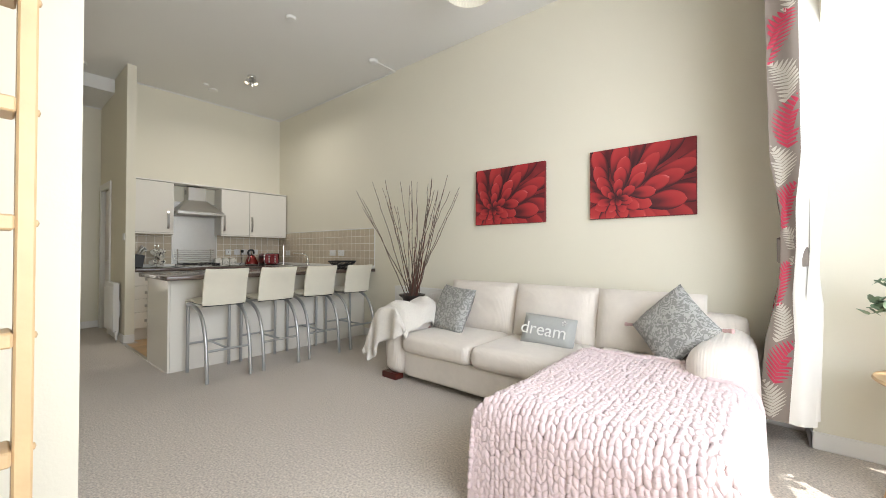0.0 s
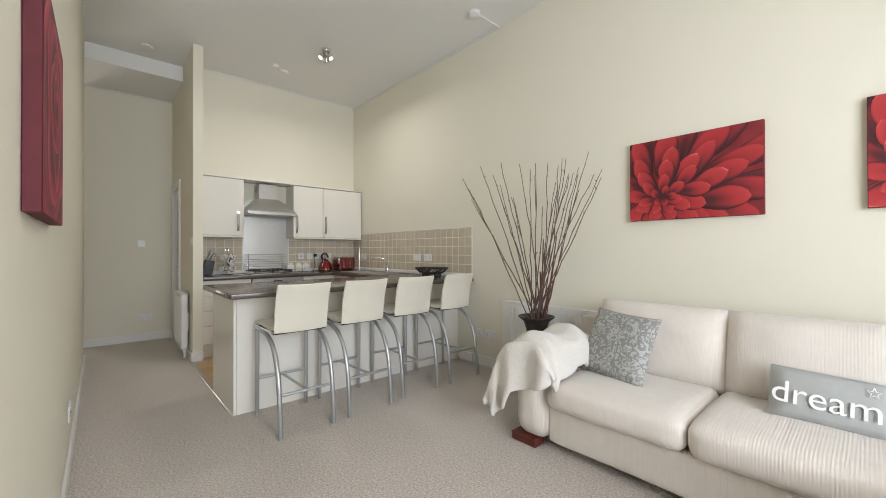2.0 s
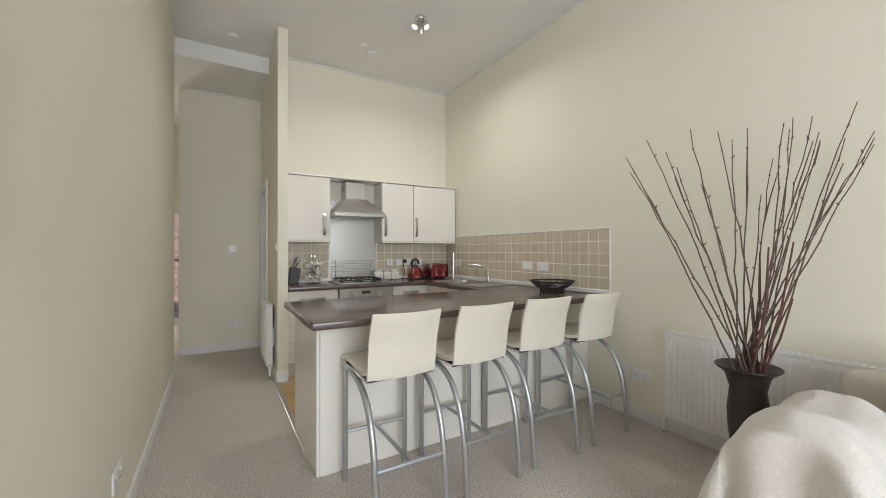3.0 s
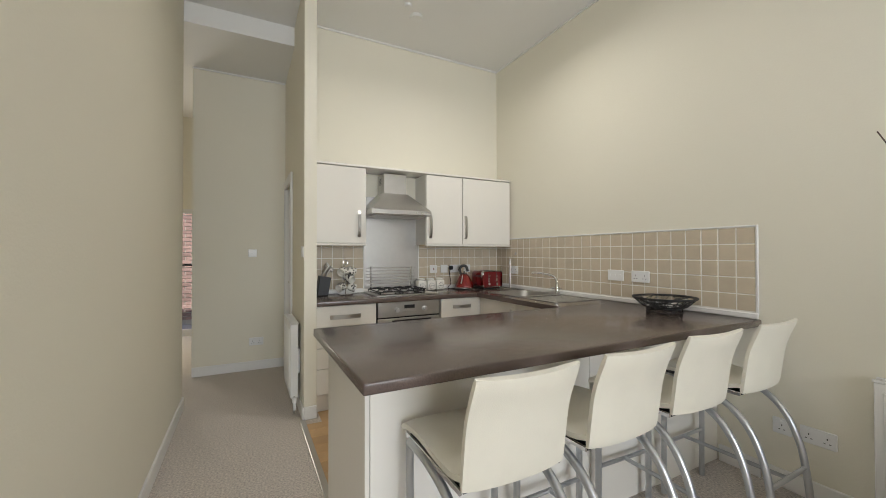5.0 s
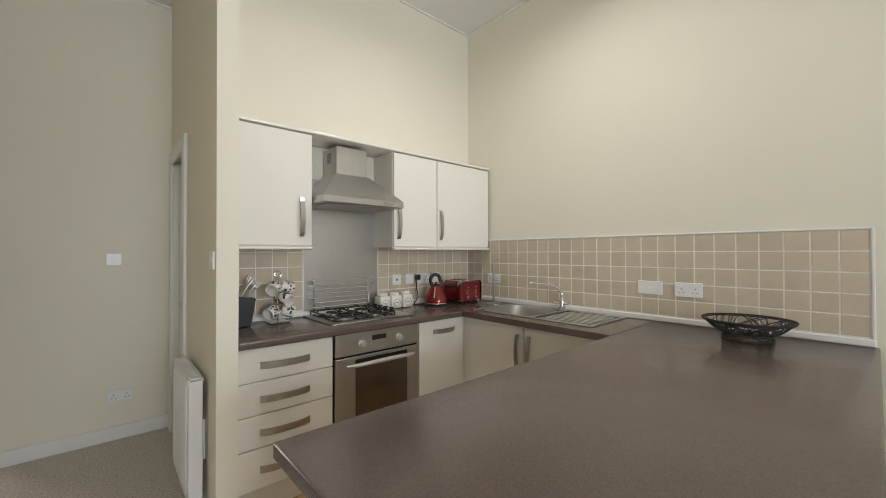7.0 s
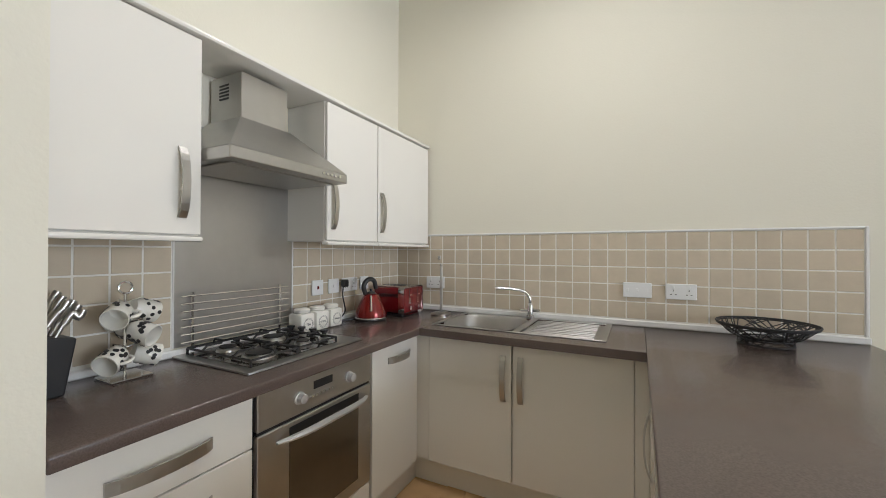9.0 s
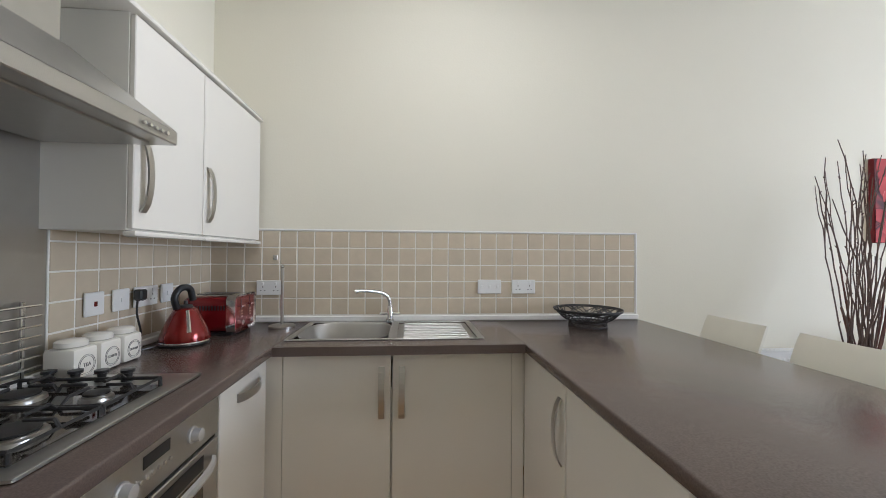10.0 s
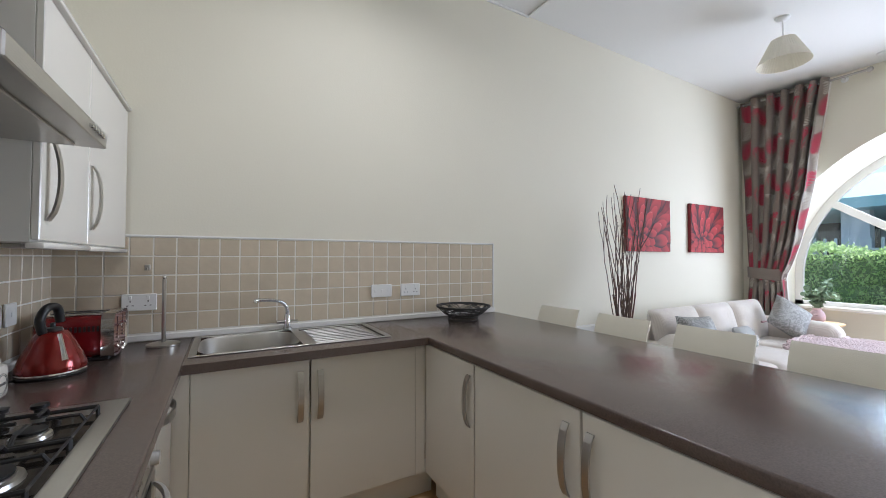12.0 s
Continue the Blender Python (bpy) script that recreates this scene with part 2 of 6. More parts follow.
def box(x0, x1, y0, y1, z0, z1, bevel=0.0, bm=None, seg=1):
    bm = bm or bmesh.new()
    n = len(bm.verts)
    r = bmesh.ops.create_cube(bm, size=1, matrix=Matrix.Translation(((x0 + x1) / 2, (y0 + y1) / 2, (z0 + z1) / 2)) @ Matrix.Diagonal((abs(x1 - x0), abs(y1 - y0), abs(z1 - z0), 1)))
    if bevel:
        es = list({e for v in r["verts"] for e in v.link_edges})
        bmesh.ops.bevel(bm, geom=es, offset=bevel, segments=seg, affect="EDGES", profile=0.5)
    return bm


def tube(pts, r, bm=None, seg=8, r1=None):
    """A round bar along a line of points."""
    bm = bm or bmesh.new()
    pts = [Vector(p) for p in pts]
    rings = []
    side = None
    for i, p in enumerate(pts):
        d = (pts[min(i + 1, len(pts) - 1)] - pts[max(i - 1, 0)]).normalized()
        if side is None:
            side = d.orthogonal().normalized()
        side = (side - d * side.dot(d)).normalized()
        up = d.cross(side)
        rr = r if r1 is None else r + (r1 - r) * i / (len(pts) - 1)
        rings.append([bm.verts.new(p + rr * (math.cos(a) * side + math.sin(a) * up)) for a in [2 * math.pi * k / seg for k in range(seg)]])
    for a, b in zip(rings, rings[1:]):
        for k in range(seg):
            bm.faces.new((a[k], a[(k + 1) % seg], b[(k + 1) % seg], b[k]))
    bm.faces.new(rings[0][::-1])
    bm.faces.new(rings[-1])
    return bm


def smooth_pts(pts, n=6):
    """Catmull-Rom points through pts."""
    P = [Vector(p) for p in pts]
    P = [2 * P[0] - P[1]] + P + [2 * P[-1] - P[-2]]
    out = []
    for i in range(1, len(P) - 2):
        for k in range(n):
            t = k / n
            a, b, c, d = P[i - 1:i + 3]
            out.append(0.5 * (2 * b + (c - a) * t + (2 * a - 5 * b + 4 * c - d) * t * t + (3 * b - a - 3 * c + d) * t ** 3))
    return out + [P[-2]]


def lathe(cx, cy, prof, seg=24, bm=None, m=None):
    """A turned shape: prof is (radius, z) from bottom to top."""
    bm = bm or bmesh.new()
    rings = []
    for r, z in prof:
        ring = []
        for k in range(seg):
            a = 2 * math.pi * k / seg
            v = Vector((cx + r * math.cos(a), cy + r * math.sin(a), z))
            ring.append(bm.verts.new(m @ v if m else v))
        rings.append(ring)
    for a, b in zip(rings, rings[1:]):
        for k in range(seg):
            bm.faces.new((a[k], a[(k + 1) % seg], b[(k + 1) % seg], b[k]))
    bm.faces.new(rings[0][::-1])
    bm.faces.new(rings[-1])
    return bm


def pillow(m, w, h, t, n=14, edge=0.12, sag=0.0, seed=0, bm=None, pinch=0.0):
    """A stuffed cushion w x h (local x, z) of thickness t (local y), posed by m."""
    bm = bm or bmesh.new()
    grid = {}
    for s in (1, -1):
        for i in range(n + 1):
            for j in range(n + 1):
                u, v = 2 * i / n - 1, 2 * j / n - 1
                d = (1 - abs(u) ** 2.6) ** 0.5 * (1 - abs(v) ** 2.6) ** 0.5 if abs(u) < 1 and abs(v) < 1 else 0
                if s < 0 and d == 0:
                    grid[s, i, j] = grid[1, i, j]
                    continue
                wob = noise.noise(Vector((u * 1.7 + seed, v * 1.7, s * 3.0 + seed)))
                px = u * w / 2 * (1 - pinch * (1 - v * v))
                pz = v * h / 2 * (1 - pinch * (1 - u * u)) - sag * (1 - u * u)
                p = Vector((px, s * t / 2 * d ** 0.75 * (1 + 0.12 * wob), pz))
                grid[s, i, j] = bm.verts.new(m @ p)
    for s in (1, -1):
        for i in range(n):
            for j in range(n):
                q = [grid[s, i, j], grid[s, i + 1, j], grid[s, i + 1, j + 1], grid[s, i, j + 1]]
                if len(set(q)) == 4:
                    bm.faces.new(q if s < 0 else q[::-1])
    return bm


def soft_box(x0, x1, y0, y1, z0, z1, r=0.05, puff=0.02, seed=0, n=12):
    """An upholstered block: rounded edges, swollen and slightly uneven faces."""
    bm = bmesh.new()
    c = Vector(((x0 + x1) / 2, (y0 + y1) / 2, (z0 + z1) / 2))
    hx, hy, hz = (x1 - x0) / 2, (y1 - y0) / 2, (z1 - z0) / 2
    bmesh.ops.create_cube(bm, size=2)
    bmesh.ops.subdivide_edges(bm, edges=bm.edges[:], cuts=n, use_grid_fill=True)
    for v in bm.verts:
        u = [max(-1, min(1, k)) for k in v.co]
        u = [math.copysign(1 - (1 - abs(k)) ** 1.5, k) for k in u]
        p = Vector((u[0] * hx, u[1] * hy, u[2] * hz))
        core = Vector([max(-(h - r), min(h - r, k)) for h, k in zip((hx, hy, hz), p)])
        d = p - core
        if d.length > 1e-6:
            p = core + d.normalized() * r
        sw = puff * ((1 - u[0] ** 2) * (1 - u[1] ** 2) + (1 - u[0] ** 2) * (1 - u[2] ** 2) + (1 - u[1] ** 2) * (1 - u[2] ** 2))
        p += p.normalized() * (sw + 0.006 * noise.noise(p * 5 + Vector((seed, 0, 0)))) if p.length else Vector()
        v.co = c + p
    return bm


def text(name, body, m, size, material, parent):
    cu = bpy.data.curves.new(name, "FONT")
    cu.body, cu.size, cu.extrude, cu.align_x, cu.align_y = body, size, 0.0008, "CENTER", "CENTER"
    cu.materials.append(material)
    ob = new(name, cu)
    ob.parent = parent
    ob.matrix_basis = Matrix.Translation(-ORG[parent.name]) @ m
    return ob


def facing(x, y, z, right, up):
    """A pose whose local x runs along right and local y along up."""
    r, u = Vector(right).normalized(), Vector(up).normalized()
    n = r.cross(u)
    return Matrix(((r.x, u.x, n.x, x), (r.y, u.y, n.y, y), (r.z, u.z, n.z, z), (0, 0, 0, 1)))


# ---- the large structure ----
XB, YW, CEIL = -6.54, 3.41, 3.45        # kitchen back wall, long picture wall, ceiling
YL = 0.29                               # corridor side wall
XF, XG = 0.27, 1.15                     # front wall's room face, glass plane
ARC_Y, ARC_Z, ARC_R = 1.35, 1.05, 1.80  # arch centre and radius


def structure(name, bm, material, label=""):
    ob = part(name, bm, material)
    return tagged(ob, label, "", "", "structure")


structure("floor", box(-10.1, 1.25, -2.3, 3.55, -0.12, 0.0), M_CARPET, "greige cut-pile carpet laid wall to wall")
structure("ceiling", box(-10.1, 1.25, -2.3, 3.55, CEIL, CEIL + 0.12), M_CEIL, "flat white painted ceiling")
structure("ceiling_hall", box(-7.58, -6.67, -0.5, 1.17, 3.27, CEIL - 0.001), M_CEIL, "lowered white ceiling panel over the hall")
structure("wall_north", box(XB - 0.1, XF, YW, YW + 0.14, 0, CEIL), M_WALL, "long cream painted wall")
structure("wall_kitchen", box(XB - 0.1, XB, 1.262, YW, 0, CEIL), M_WALL, "cream painted wall behind the cooker")
bm = box(-6.86, -5.96, 1.168, 1.262, 0, CEIL)
box(-7.58, -7.46, 1.168, 1.285, 0, CEIL, bm=bm)
box(-7.46, -6.86, 1.168, 1.285, 2.04, CEIL, bm=bm)
structure("wall_pier", bm, M_WALL, "cream stub wall between kitchen and hall")
structure("wall_hall_end", box(-7.70, -7.58, 0.26, 1.285, 0, CEIL), M_WALL, "cream wall closing the hall")
structure("wall_corridor", box(-6.65, -1.94, YL - 0.12, YL, 0, CEIL), M_WALL, "long cream corridor wall")
structure("wall_alcove", box(-2.06, -1.94, -2.2, YL - 0.12, 0, CEIL), M_WALL, "cream wall beside the ladder")
structure("wall_south", box(-10.0, 1.25, -2.3, -2.2, 0, CEIL), M_WALL, "plain cream wall")
bm = box(-10.1, -10.0, -2.2, -1.2, 0, CEIL)
box(-10.1, -10.0, 0.6, 1.4, 0, CEIL, bm=bm)
box(-10.1, -10.0, -1.2, 0.6, 2.0, CEIL, bm=bm)
structure("wall_west", bm, M_WALL, "cream wall round a glazed door")
structure("wall_far_room", box(-10.0, -7.70, 1.2, 1.32, 0, CEIL), M_WALL, "plain cream wall")
structure("wall_cupboard", box(-7.7, XB - 0.1, 2.0, 2.1, 0, CEIL), M_WALL, "plain cream wall behind the hall door")


def arch_points(r, n=40):
    return [(ARC_Y + r * math.cos(math.pi * k / n), ARC_Z + r * math.sin(math.pi * k / n)) for k in range(n + 1)]


bm = bmesh.new()
outline = [(ARC_Y + ARC_R, 0.0)] + arch_points(ARC_R) + [(ARC_Y - ARC_R, 0.0)]
for xx in (XF, XG + 0.1):
    lower = [bm.verts.new((xx, y, z)) for y, z in outline]
    upper = [bm.verts.new((xx, y, CEIL)) for y, z in outline]
    for k in range(1, len(outline) - 2):
        bm.faces.new((lower[k], lower[k + 1], upper[k + 1], upper[k]))
    for ys, k in ((YW + 0.14, 0), (-2.3, -1)):
        a, b = bm.verts.new((xx, ys, 0)), bm.verts.new((xx, ys, CEIL))
        kk = 1 if k == 0 else -2
        bm.faces.new((a, lower[k], lower[kk], upper[kk], b))
for (y0, z0), (y1, z1) in zip(outline, outline[1:]):
    bm.faces.new([bm.verts.new(p) for p in ((XF, y0, z0), (XF, y1, z1), (XG + 0.1, y1, z1), (XG + 0.1, y0, z0))])
bmesh.ops.remove_doubles(bm, verts=bm.verts, dist=0.0005)
front = structure("wall_front", bm, M_WALL, "thick cream wall with a deep arched window recess")
structure("wall_under_window", box(XG, XG + 0.1, ARC_Y - ARC_R, ARC_Y + ARC_R, 0, 0.70), M_WALL, "low cream wall under the arched window")

# skirtings, threshold and trunking
sk = bmesh.new()
for b in ((-3.92, XF, YW - 0.016, YW), ):
    box(*b, 0, 0.10, 0.004, bm=sk)
box(-4.15, -3.93, YW - 0.016, YW, 0, 0.10, 0.004, bm=sk)
box(-6.65, -1.93, YL, YL + 0.015, 0, 0.10, 0.004, bm=sk)
box(-1.94, -1.925, -2.2, YL + 0.015, 0, 0.10, 0.004, bm=sk)
box(-7.58, -7.565, 0.26, 1.165, 0, 0.10, 0.004, bm=sk)
box(-6.80, -5.945, 1.153, 1.168, 0, 0.10, 0.004, bm=sk)
box(-5.96, -5.945, 1.168, 1.262, 0, 0.10, 0.004, bm=sk)
box(XF - 0.015, XF, 3.135, YW - 0.016, 0, 0.10, 0.004, bm=sk)
box(XF - 0.015, XG, 3.135, 3.15, 0, 0.10, 0.004, bm=sk)
structure("baseboard", sk, M_TRIM, "white painted skirting board")
tk = box(-6.54, -3.55, YW - 0.016, YW, CEIL - 0.018, CEIL - 0.001, 0.002)
box(XB, XB + 0.016, 1.285, YW - 0.017, CEIL - 0.018, CEIL - 0.001, 0.002, bm=tk)
box(-3.565, -3.545, 3.10, YW - 0.017, CEIL - 0.016, CEIL - 0.001, 0.002, bm=tk)
box(-7.58, -7.564, 0.26, 1.165, 3.252, 3.269, 0.002, bm=tk)
structure("trim_trunking", tk, M_TRIM, "white mini trunking along the ceiling edge")
structure("trim_threshold", box(-5.945, -4.16, 1.135, 1.175, 0.0, 0.008, 0.003), M_SATIN, "metal strip between carpet and laminate")

# arched window: frame, radial bars, transom sill, panes
win = tagged(thing("window_1", XG, ARC_Y, 0.70, "arched white-framed window with radial glazing bars", "window"), kind="structure")
bm = bmesh.new()
for k, ((y0, z0), (y1, z1)) in enumerate(zip(arch_points(ARC_R), arch_points(ARC_R)[1:])):
    s = (ARC_R - 0.085) / ARC_R
    q = [(y0, z0), (y1, z1), (ARC_Y + (y1 - ARC_Y) * s, ARC_Z + (z1 - ARC_Z) * s), (ARC_Y + (y0 - ARC_Y) * s, ARC_Z + (z0 - ARC_Z) * s)]
    f = [bm.verts.new((XG - 0.03, *p)) for p in q]
    g = [bm.verts.new((XG + 0.03, *p)) for p in q]
    bm.faces.new(f)
    bm.faces.new((f[3], f[2], g[2], g[3]))
bmesh.ops.remove_doubles(bm, verts=bm.verts, dist=0.0005)
for s in (1, -1):
    y = ARC_Y + s * (ARC_R - 0.0425)
    box(XG - 0.03, XG + 0.03, y - 0.042, y + 0.042, 0.70, ARC_Z, bm=bm)
box(XG - 0.03, XG + 0.03, ARC_Y - ARC_R, ARC_Y + ARC_R, 0.70, 0.77, bm=bm)
part("window_frame", bm, M_TRIM, win)
for a in (36, 90, 144):
    ca, sa = math.cos(radians(a)), math.sin(radians(a))
    bm = box(-0.028, 0.028, 0.12, ARC_R - 0.06, -0.045, 0.045, 0.004)
    bmesh.ops.transform(bm, verts=bm.verts, matrix=Matrix.Translation((XG, ARC_Y, ARC_Z)) @ Matrix.Rotation(radians(a), 4, "X"))
    part("glazing_bar", bm, M_TRIM, win)
bm = bmesh.new()
bm.faces.new([bm.verts.new((XG + 0.012, y, z)) for y, z in [(ARC_Y + ARC_R - 0.05, 0.74)] + arch_points(ARC_R - 0.05) + [(ARC_Y - ARC_R + 0.05, 0.74)]])
pane = part("pane", bm, M_GLASS, win)
pane.visible_shadow = False
part("window_sill", box(XG - 0.16, XG - 0.031, ARC_Y - ARC_R + 0.01, ARC_Y + ARC_R - 0.01, 0.67, 0.715, 0.008), M_TRIM, win, "white painted sill board")

# glazed door of the far room
gd = tagged(thing("door_1", -10.05, -0.3, 0, "white-framed glazed door onto a brick yard", "door"), kind="structure")
bm = box(-10.08, -10.02, -1.2, -1.12, 0.0, 2.0)
box(-10.08, -10.02, 0.52, 0.6, 0.0, 2.0, bm=bm)
box(-10.08, -10.02, -0.36, -0.28, 0.0, 2.0, bm=bm)
box(-10.08, -10.02, -1.12, 0.52, 0.0, 0.1, bm=bm)
box(-10.08, -10.02, -1.12, 0.52, 1.93, 2.0, bm=bm)
part("door_frame", bm, M_TRIM, gd)
part("rail", box(-10.07, -10.03, -1.12, 0.52, 1.10, 1.13), M_BLACK, gd)
# hall door
hd = tagged(thing("door_2", -7.16, 1.2, 0, "white panelled hall door shut in its frame", "door"), kind="structure")
part("leaf", box(-7.43, -6.89, 1.205, 1.245, 0.005, 2.01, 0.003), M_DOOR, hd)
bm = box(-6.89, -6.80, 1.148, 1.168, 0, 2.10, 0.004)
box(-7.50, -7.43, 1.148, 1.168, 0, 2.10, 0.004, bm=bm)
box(-7.43, -6.89, 1.148, 1.168, 2.01, 2.10, 0.004, bm=bm)
box(-6.89, -6.86, 1.168, 1.285, 0, 2.01, bm=bm)
box(-7.46, -7.43, 1.168, 1.285, 0, 2.01, bm=bm)
part("architrave", bm, M_TRIM, hd)
part("door_handle", tube([(-6.96, 1.205, 1.0), (-6.96, 1.165, 1.0), (-7.06, 1.16, 1.0)], 0.009), M_CHROME, hd)


# ---- kitchen units ----
def arc_handle(parent, p, along, out, length, half=0.0135):
    """A bowed flat satin bar handle centred at p."""
    p, a, o = Vector(p), Vector(along).normalized(), Vector(out).normalized()
    s = a.cross(o)
    bm = bmesh.new()
    rows = []
    n = 10
    for k in range(n + 1):
        t = k / n * 2 - 1
        h = 0.025 * (1 - t * t) ** 0.7 if abs(t) < 1 else 0
        c = p + a * (t * length / 2) + o * (h + 0.001)
        rows.append([bm.verts.new(c + s * sx * half + o * oz) for sx, oz in ((-1, 0), (1, 0), (1, 0.006), (-1, 0.006))])
    for q, r in zip(rows, rows[1:]):
        for k in range(4):
            bm.faces.new((q[k], q[(k + 1) % 4], r[(k + 1) % 4], r[k]))
    bm.faces.new(rows[0])
    bm.faces.new(rows[-1][::-1])
    return part("handle", bm, M_SATIN, parent, "bowed satin steel handle")


XD = -6.0   # face of the back run's fronts
du = thing("drawer_unit", -6.27, 1.53, 0, "cream gloss four-drawer kitchen base unit", "cabinet", "kitchen base units")
part("body", box(XB + 0.01, XD - 0.02, 1.266, 1.765, 0.15, 0.868), M_CARCASS, du)
part("plinth", box(XB + 0.05, XD - 0.06, 1.266, 1.765, 0, 0.148), M_CARCASS, du)
for z0, z1 in ((0.695, 0.862), (0.527, 0.691), (0.36, 0.523), (0.155, 0.356)):
    d = part("drawer_front", box(XD - 0.019, XD, 1.268, 1.763, z0, z1, 0.003), M_UNIT, du)
    arc_handle(d, (XD, 1.50, (z0 + z1) / 2 - 0.005), (0, 1, 0), (1, 0, 0), 0.255, 0.017)
bu = thing("base_cabinet", -6.27, 2.6, 0, "cream gloss base unit with a single door", "cabinet", "kitchen base units")
part("body", box(XB + 0.01, XD - 0.02, 2.39, 2.84, 0.15, 0.868), M_CARCASS, bu)
part("plinth", box(XB + 0.05, XD - 0.06, 2.39, 2.888, 0, 0.148), M_CARCASS, bu)
d = part("door", box(XD - 0.019, XD, 2.392, 2.80, 0.155, 0.862, 0.003), M_UNIT, bu)
arc_handle(d, (XD, 2.615, 0.787), (0, 1, 0), (1, 0, 0), 0.20, 0.016)
part("filler", box(XD - 0.05, XD + 0.058, 2.834, 2.85, 0.155, 0.862), M_UNIT, bu)
su = thing("sink_cabinet", -5.45, 3.1, 0, "cream gloss double-door base unit under the sink", "cabinet", "kitchen base units")
part("body", box(-5.98, -4.84, 2.852, YW - 0.02, 0.15, 0.70), M_CARCASS, su)
part("plinth", box(-6.30, -4.77, 2.89, YW - 0.02, 0, 0.148), M_CARCASS, su)
for x0, x1, hx in ((-5.94, -5.462, -5.503), (-5.454, -4.90, -5.412)):
    d = part("door", box(x0, x1, 2.83, 2.85, 0.155, 0.862, 0.003), M_UNIT, su)
    arc_handle(d, (hx, 2.83, 0.685), (0, 0, 1), (0, -1, 0), 0.235)
part("filler", box(-4.898, -4.842, 2.834, 2.85, 0.155, 0.862), M_UNIT, su)
for y0, y1, hy in ((2.352, 2.832, 2.39), (1.757, 2.347, 1.812), (1.17, 1.752, 1.715)):
    pu = thing("peninsula_cabinet", -4.5, (y0 + y1) / 2, 0, "cream gloss peninsula base unit facing the kitchen", "cabinet", "kitchen base units")
    part("body", box(-4.82, -4.19, y0, y1, 0.15, 0.868), M_CARCASS, pu)
    part("plinth", box(-4.77, -4.19, y0, y1, 0, 0.148), M_CARCASS, pu)
    d = part("door", box(-4.841, -4.822, y0 + 0.002, y1 - 0.002, 0.155, 0.862, 0.003), M_UNIT, pu)
    arc_handle(d, (-4.841, hy, 0.69), (0, 0, 1), (-1, 0, 0), 0.235)
bp = thing("breakfast_bar", -4.16, 2.2, 0, "cream gloss back of the breakfast bar", "breakfast bar")
part("back_panel", box(-4.178, -4.16, 1.163, 2.28, 0.0, 0.868, 0.002), M_UNIT, bp)
part("back_panel", box(-4.178, -4.16, 2.283, YW - 0.002, 0.0, 0.868, 0.002), M_UNIT, bp)
part("end_panel", box(-4.84, -4.16, 1.143, 1.161, 0.0, 0.868, 0.002), M_UNIT, bp)

# worktop with rounded front edges and an opening for sink and hob bodies
wt = thing("worktop", -5.0, 2.6, 0.87, "dark brown speckled laminate worktop in a U shape", "worktop")
for b in ((XB + 0.001, -5.965, 1.264, YW - 0.002), (-4.855, -3.92, 1.07, YW - 0.002)):
    part("run", box(*b, 0.870, 0.910, 0.007, seg=3), M_TOP, wt, smooth=True)
for b in ((-5.966, -4.854, 2.766, 2.905), (-5.966, -4.854, 3.335, YW - 0.002), (-5.966, -5.93, 2.905, 3.335), (-5.045, -4.854, 2.905, 3.335)):
    part("run", box(*b, 0.8702, 0.9098), M_TOP, wt)
us = tagged(part("trim_upstand", box(XB + 0.012, -3.93, YW - 0.026, YW - 0.009, 0.9105, 0.945, 0.005), M_TRIM), "white upstand strip along the worktop", kind="structure")
tagged(part("trim_upstand", box(XB + 0.009, XB + 0.024, 1.287, YW - 0.027, 0.9105, 0.94, 0.005), M_TRIM), "white upstand strip along the worktop", kind="structure")

# wall cabinets
XC = -6.26
for y0, y1, hy in ((1.30, 1.75, 1.682), (2.36, 2.775, 2.402), (2.779, 3.39, 2.812)):
    wc = thing("wall_cabinet", -6.4, (y0 + y1) / 2, 1.38, "cream gloss wall cabinet with one door", "cabinet", "kitchen wall units")
    part("body", box(XB + 0.003, XC - 0.02, y0, y1, 1.385, 2.085), M_CARCASS, wc)
    d = part("door", box(XC - 0.019, XC, y0 + 0.002, y1 - 0.002, 1.39, 2.08, 0.003), M_UNIT, wc)
    arc_handle(d, (XC, hy, 1.565), (0, 0, 1), (1, 0, 0), 0.24)
    part("pelmet", box(XC - 0.03, XC + 0.012, y0 - 0.004 * (y0 < 2.7), y1, 1.365, 1.3845, 0.008, seg=2), M_UNIT, wc, smooth=True)
tagged(part("cornice", box(XB + 0.003, XC + 0.014, 1.295, 3.395, 2.087, 2.107, 0.007, seg=2), M_UNIT, smooth=True), "cream cornice board over the wall cabinets", "cornice")
for y in (1.52, 2.62):
    tagged(part("under_cabinet_light", box(-6.42, -6.36, y - 0.06, y + 0.06, 1.371, 1.3848, 0.003), M_SATIN), "slim steel light under the wall cabinet", "light", "under-cabinet lights")

# hood
hood = thing("cooker_hood", -6.35, 2.055, 1.65, "brushed steel chimney cooker hood", "hood")
bm = bmesh.new()
a = [bm.verts.new(p) for p in ((XB + 0.02, 1.762, 1.70), (-6.125, 1.762, 1.70), (-6.125, 2.348, 1.70), (XB + 0.02, 2.348, 1.70))]
b = [bm.verts.new(p) for p in ((XB + 0.02, 1.93, 1.875), (-6.31, 1.93, 1.875), (-6.31, 2.18, 1.875), (XB + 0.02, 2.18, 1.875))]
for k in range(4):
    bm.faces.new((a[k], a[(k + 1) % 4], b[(k + 1) % 4], b[k]))
bm.faces.new(a[::-1])
bm.faces.new(b)
part("canopy", bm, M_STEEL, hood)
part("lip", box(XB + 0.02, -6.122, 1.759, 2.351, 1.655, 1.699, 0.003), M_STEEL, hood)
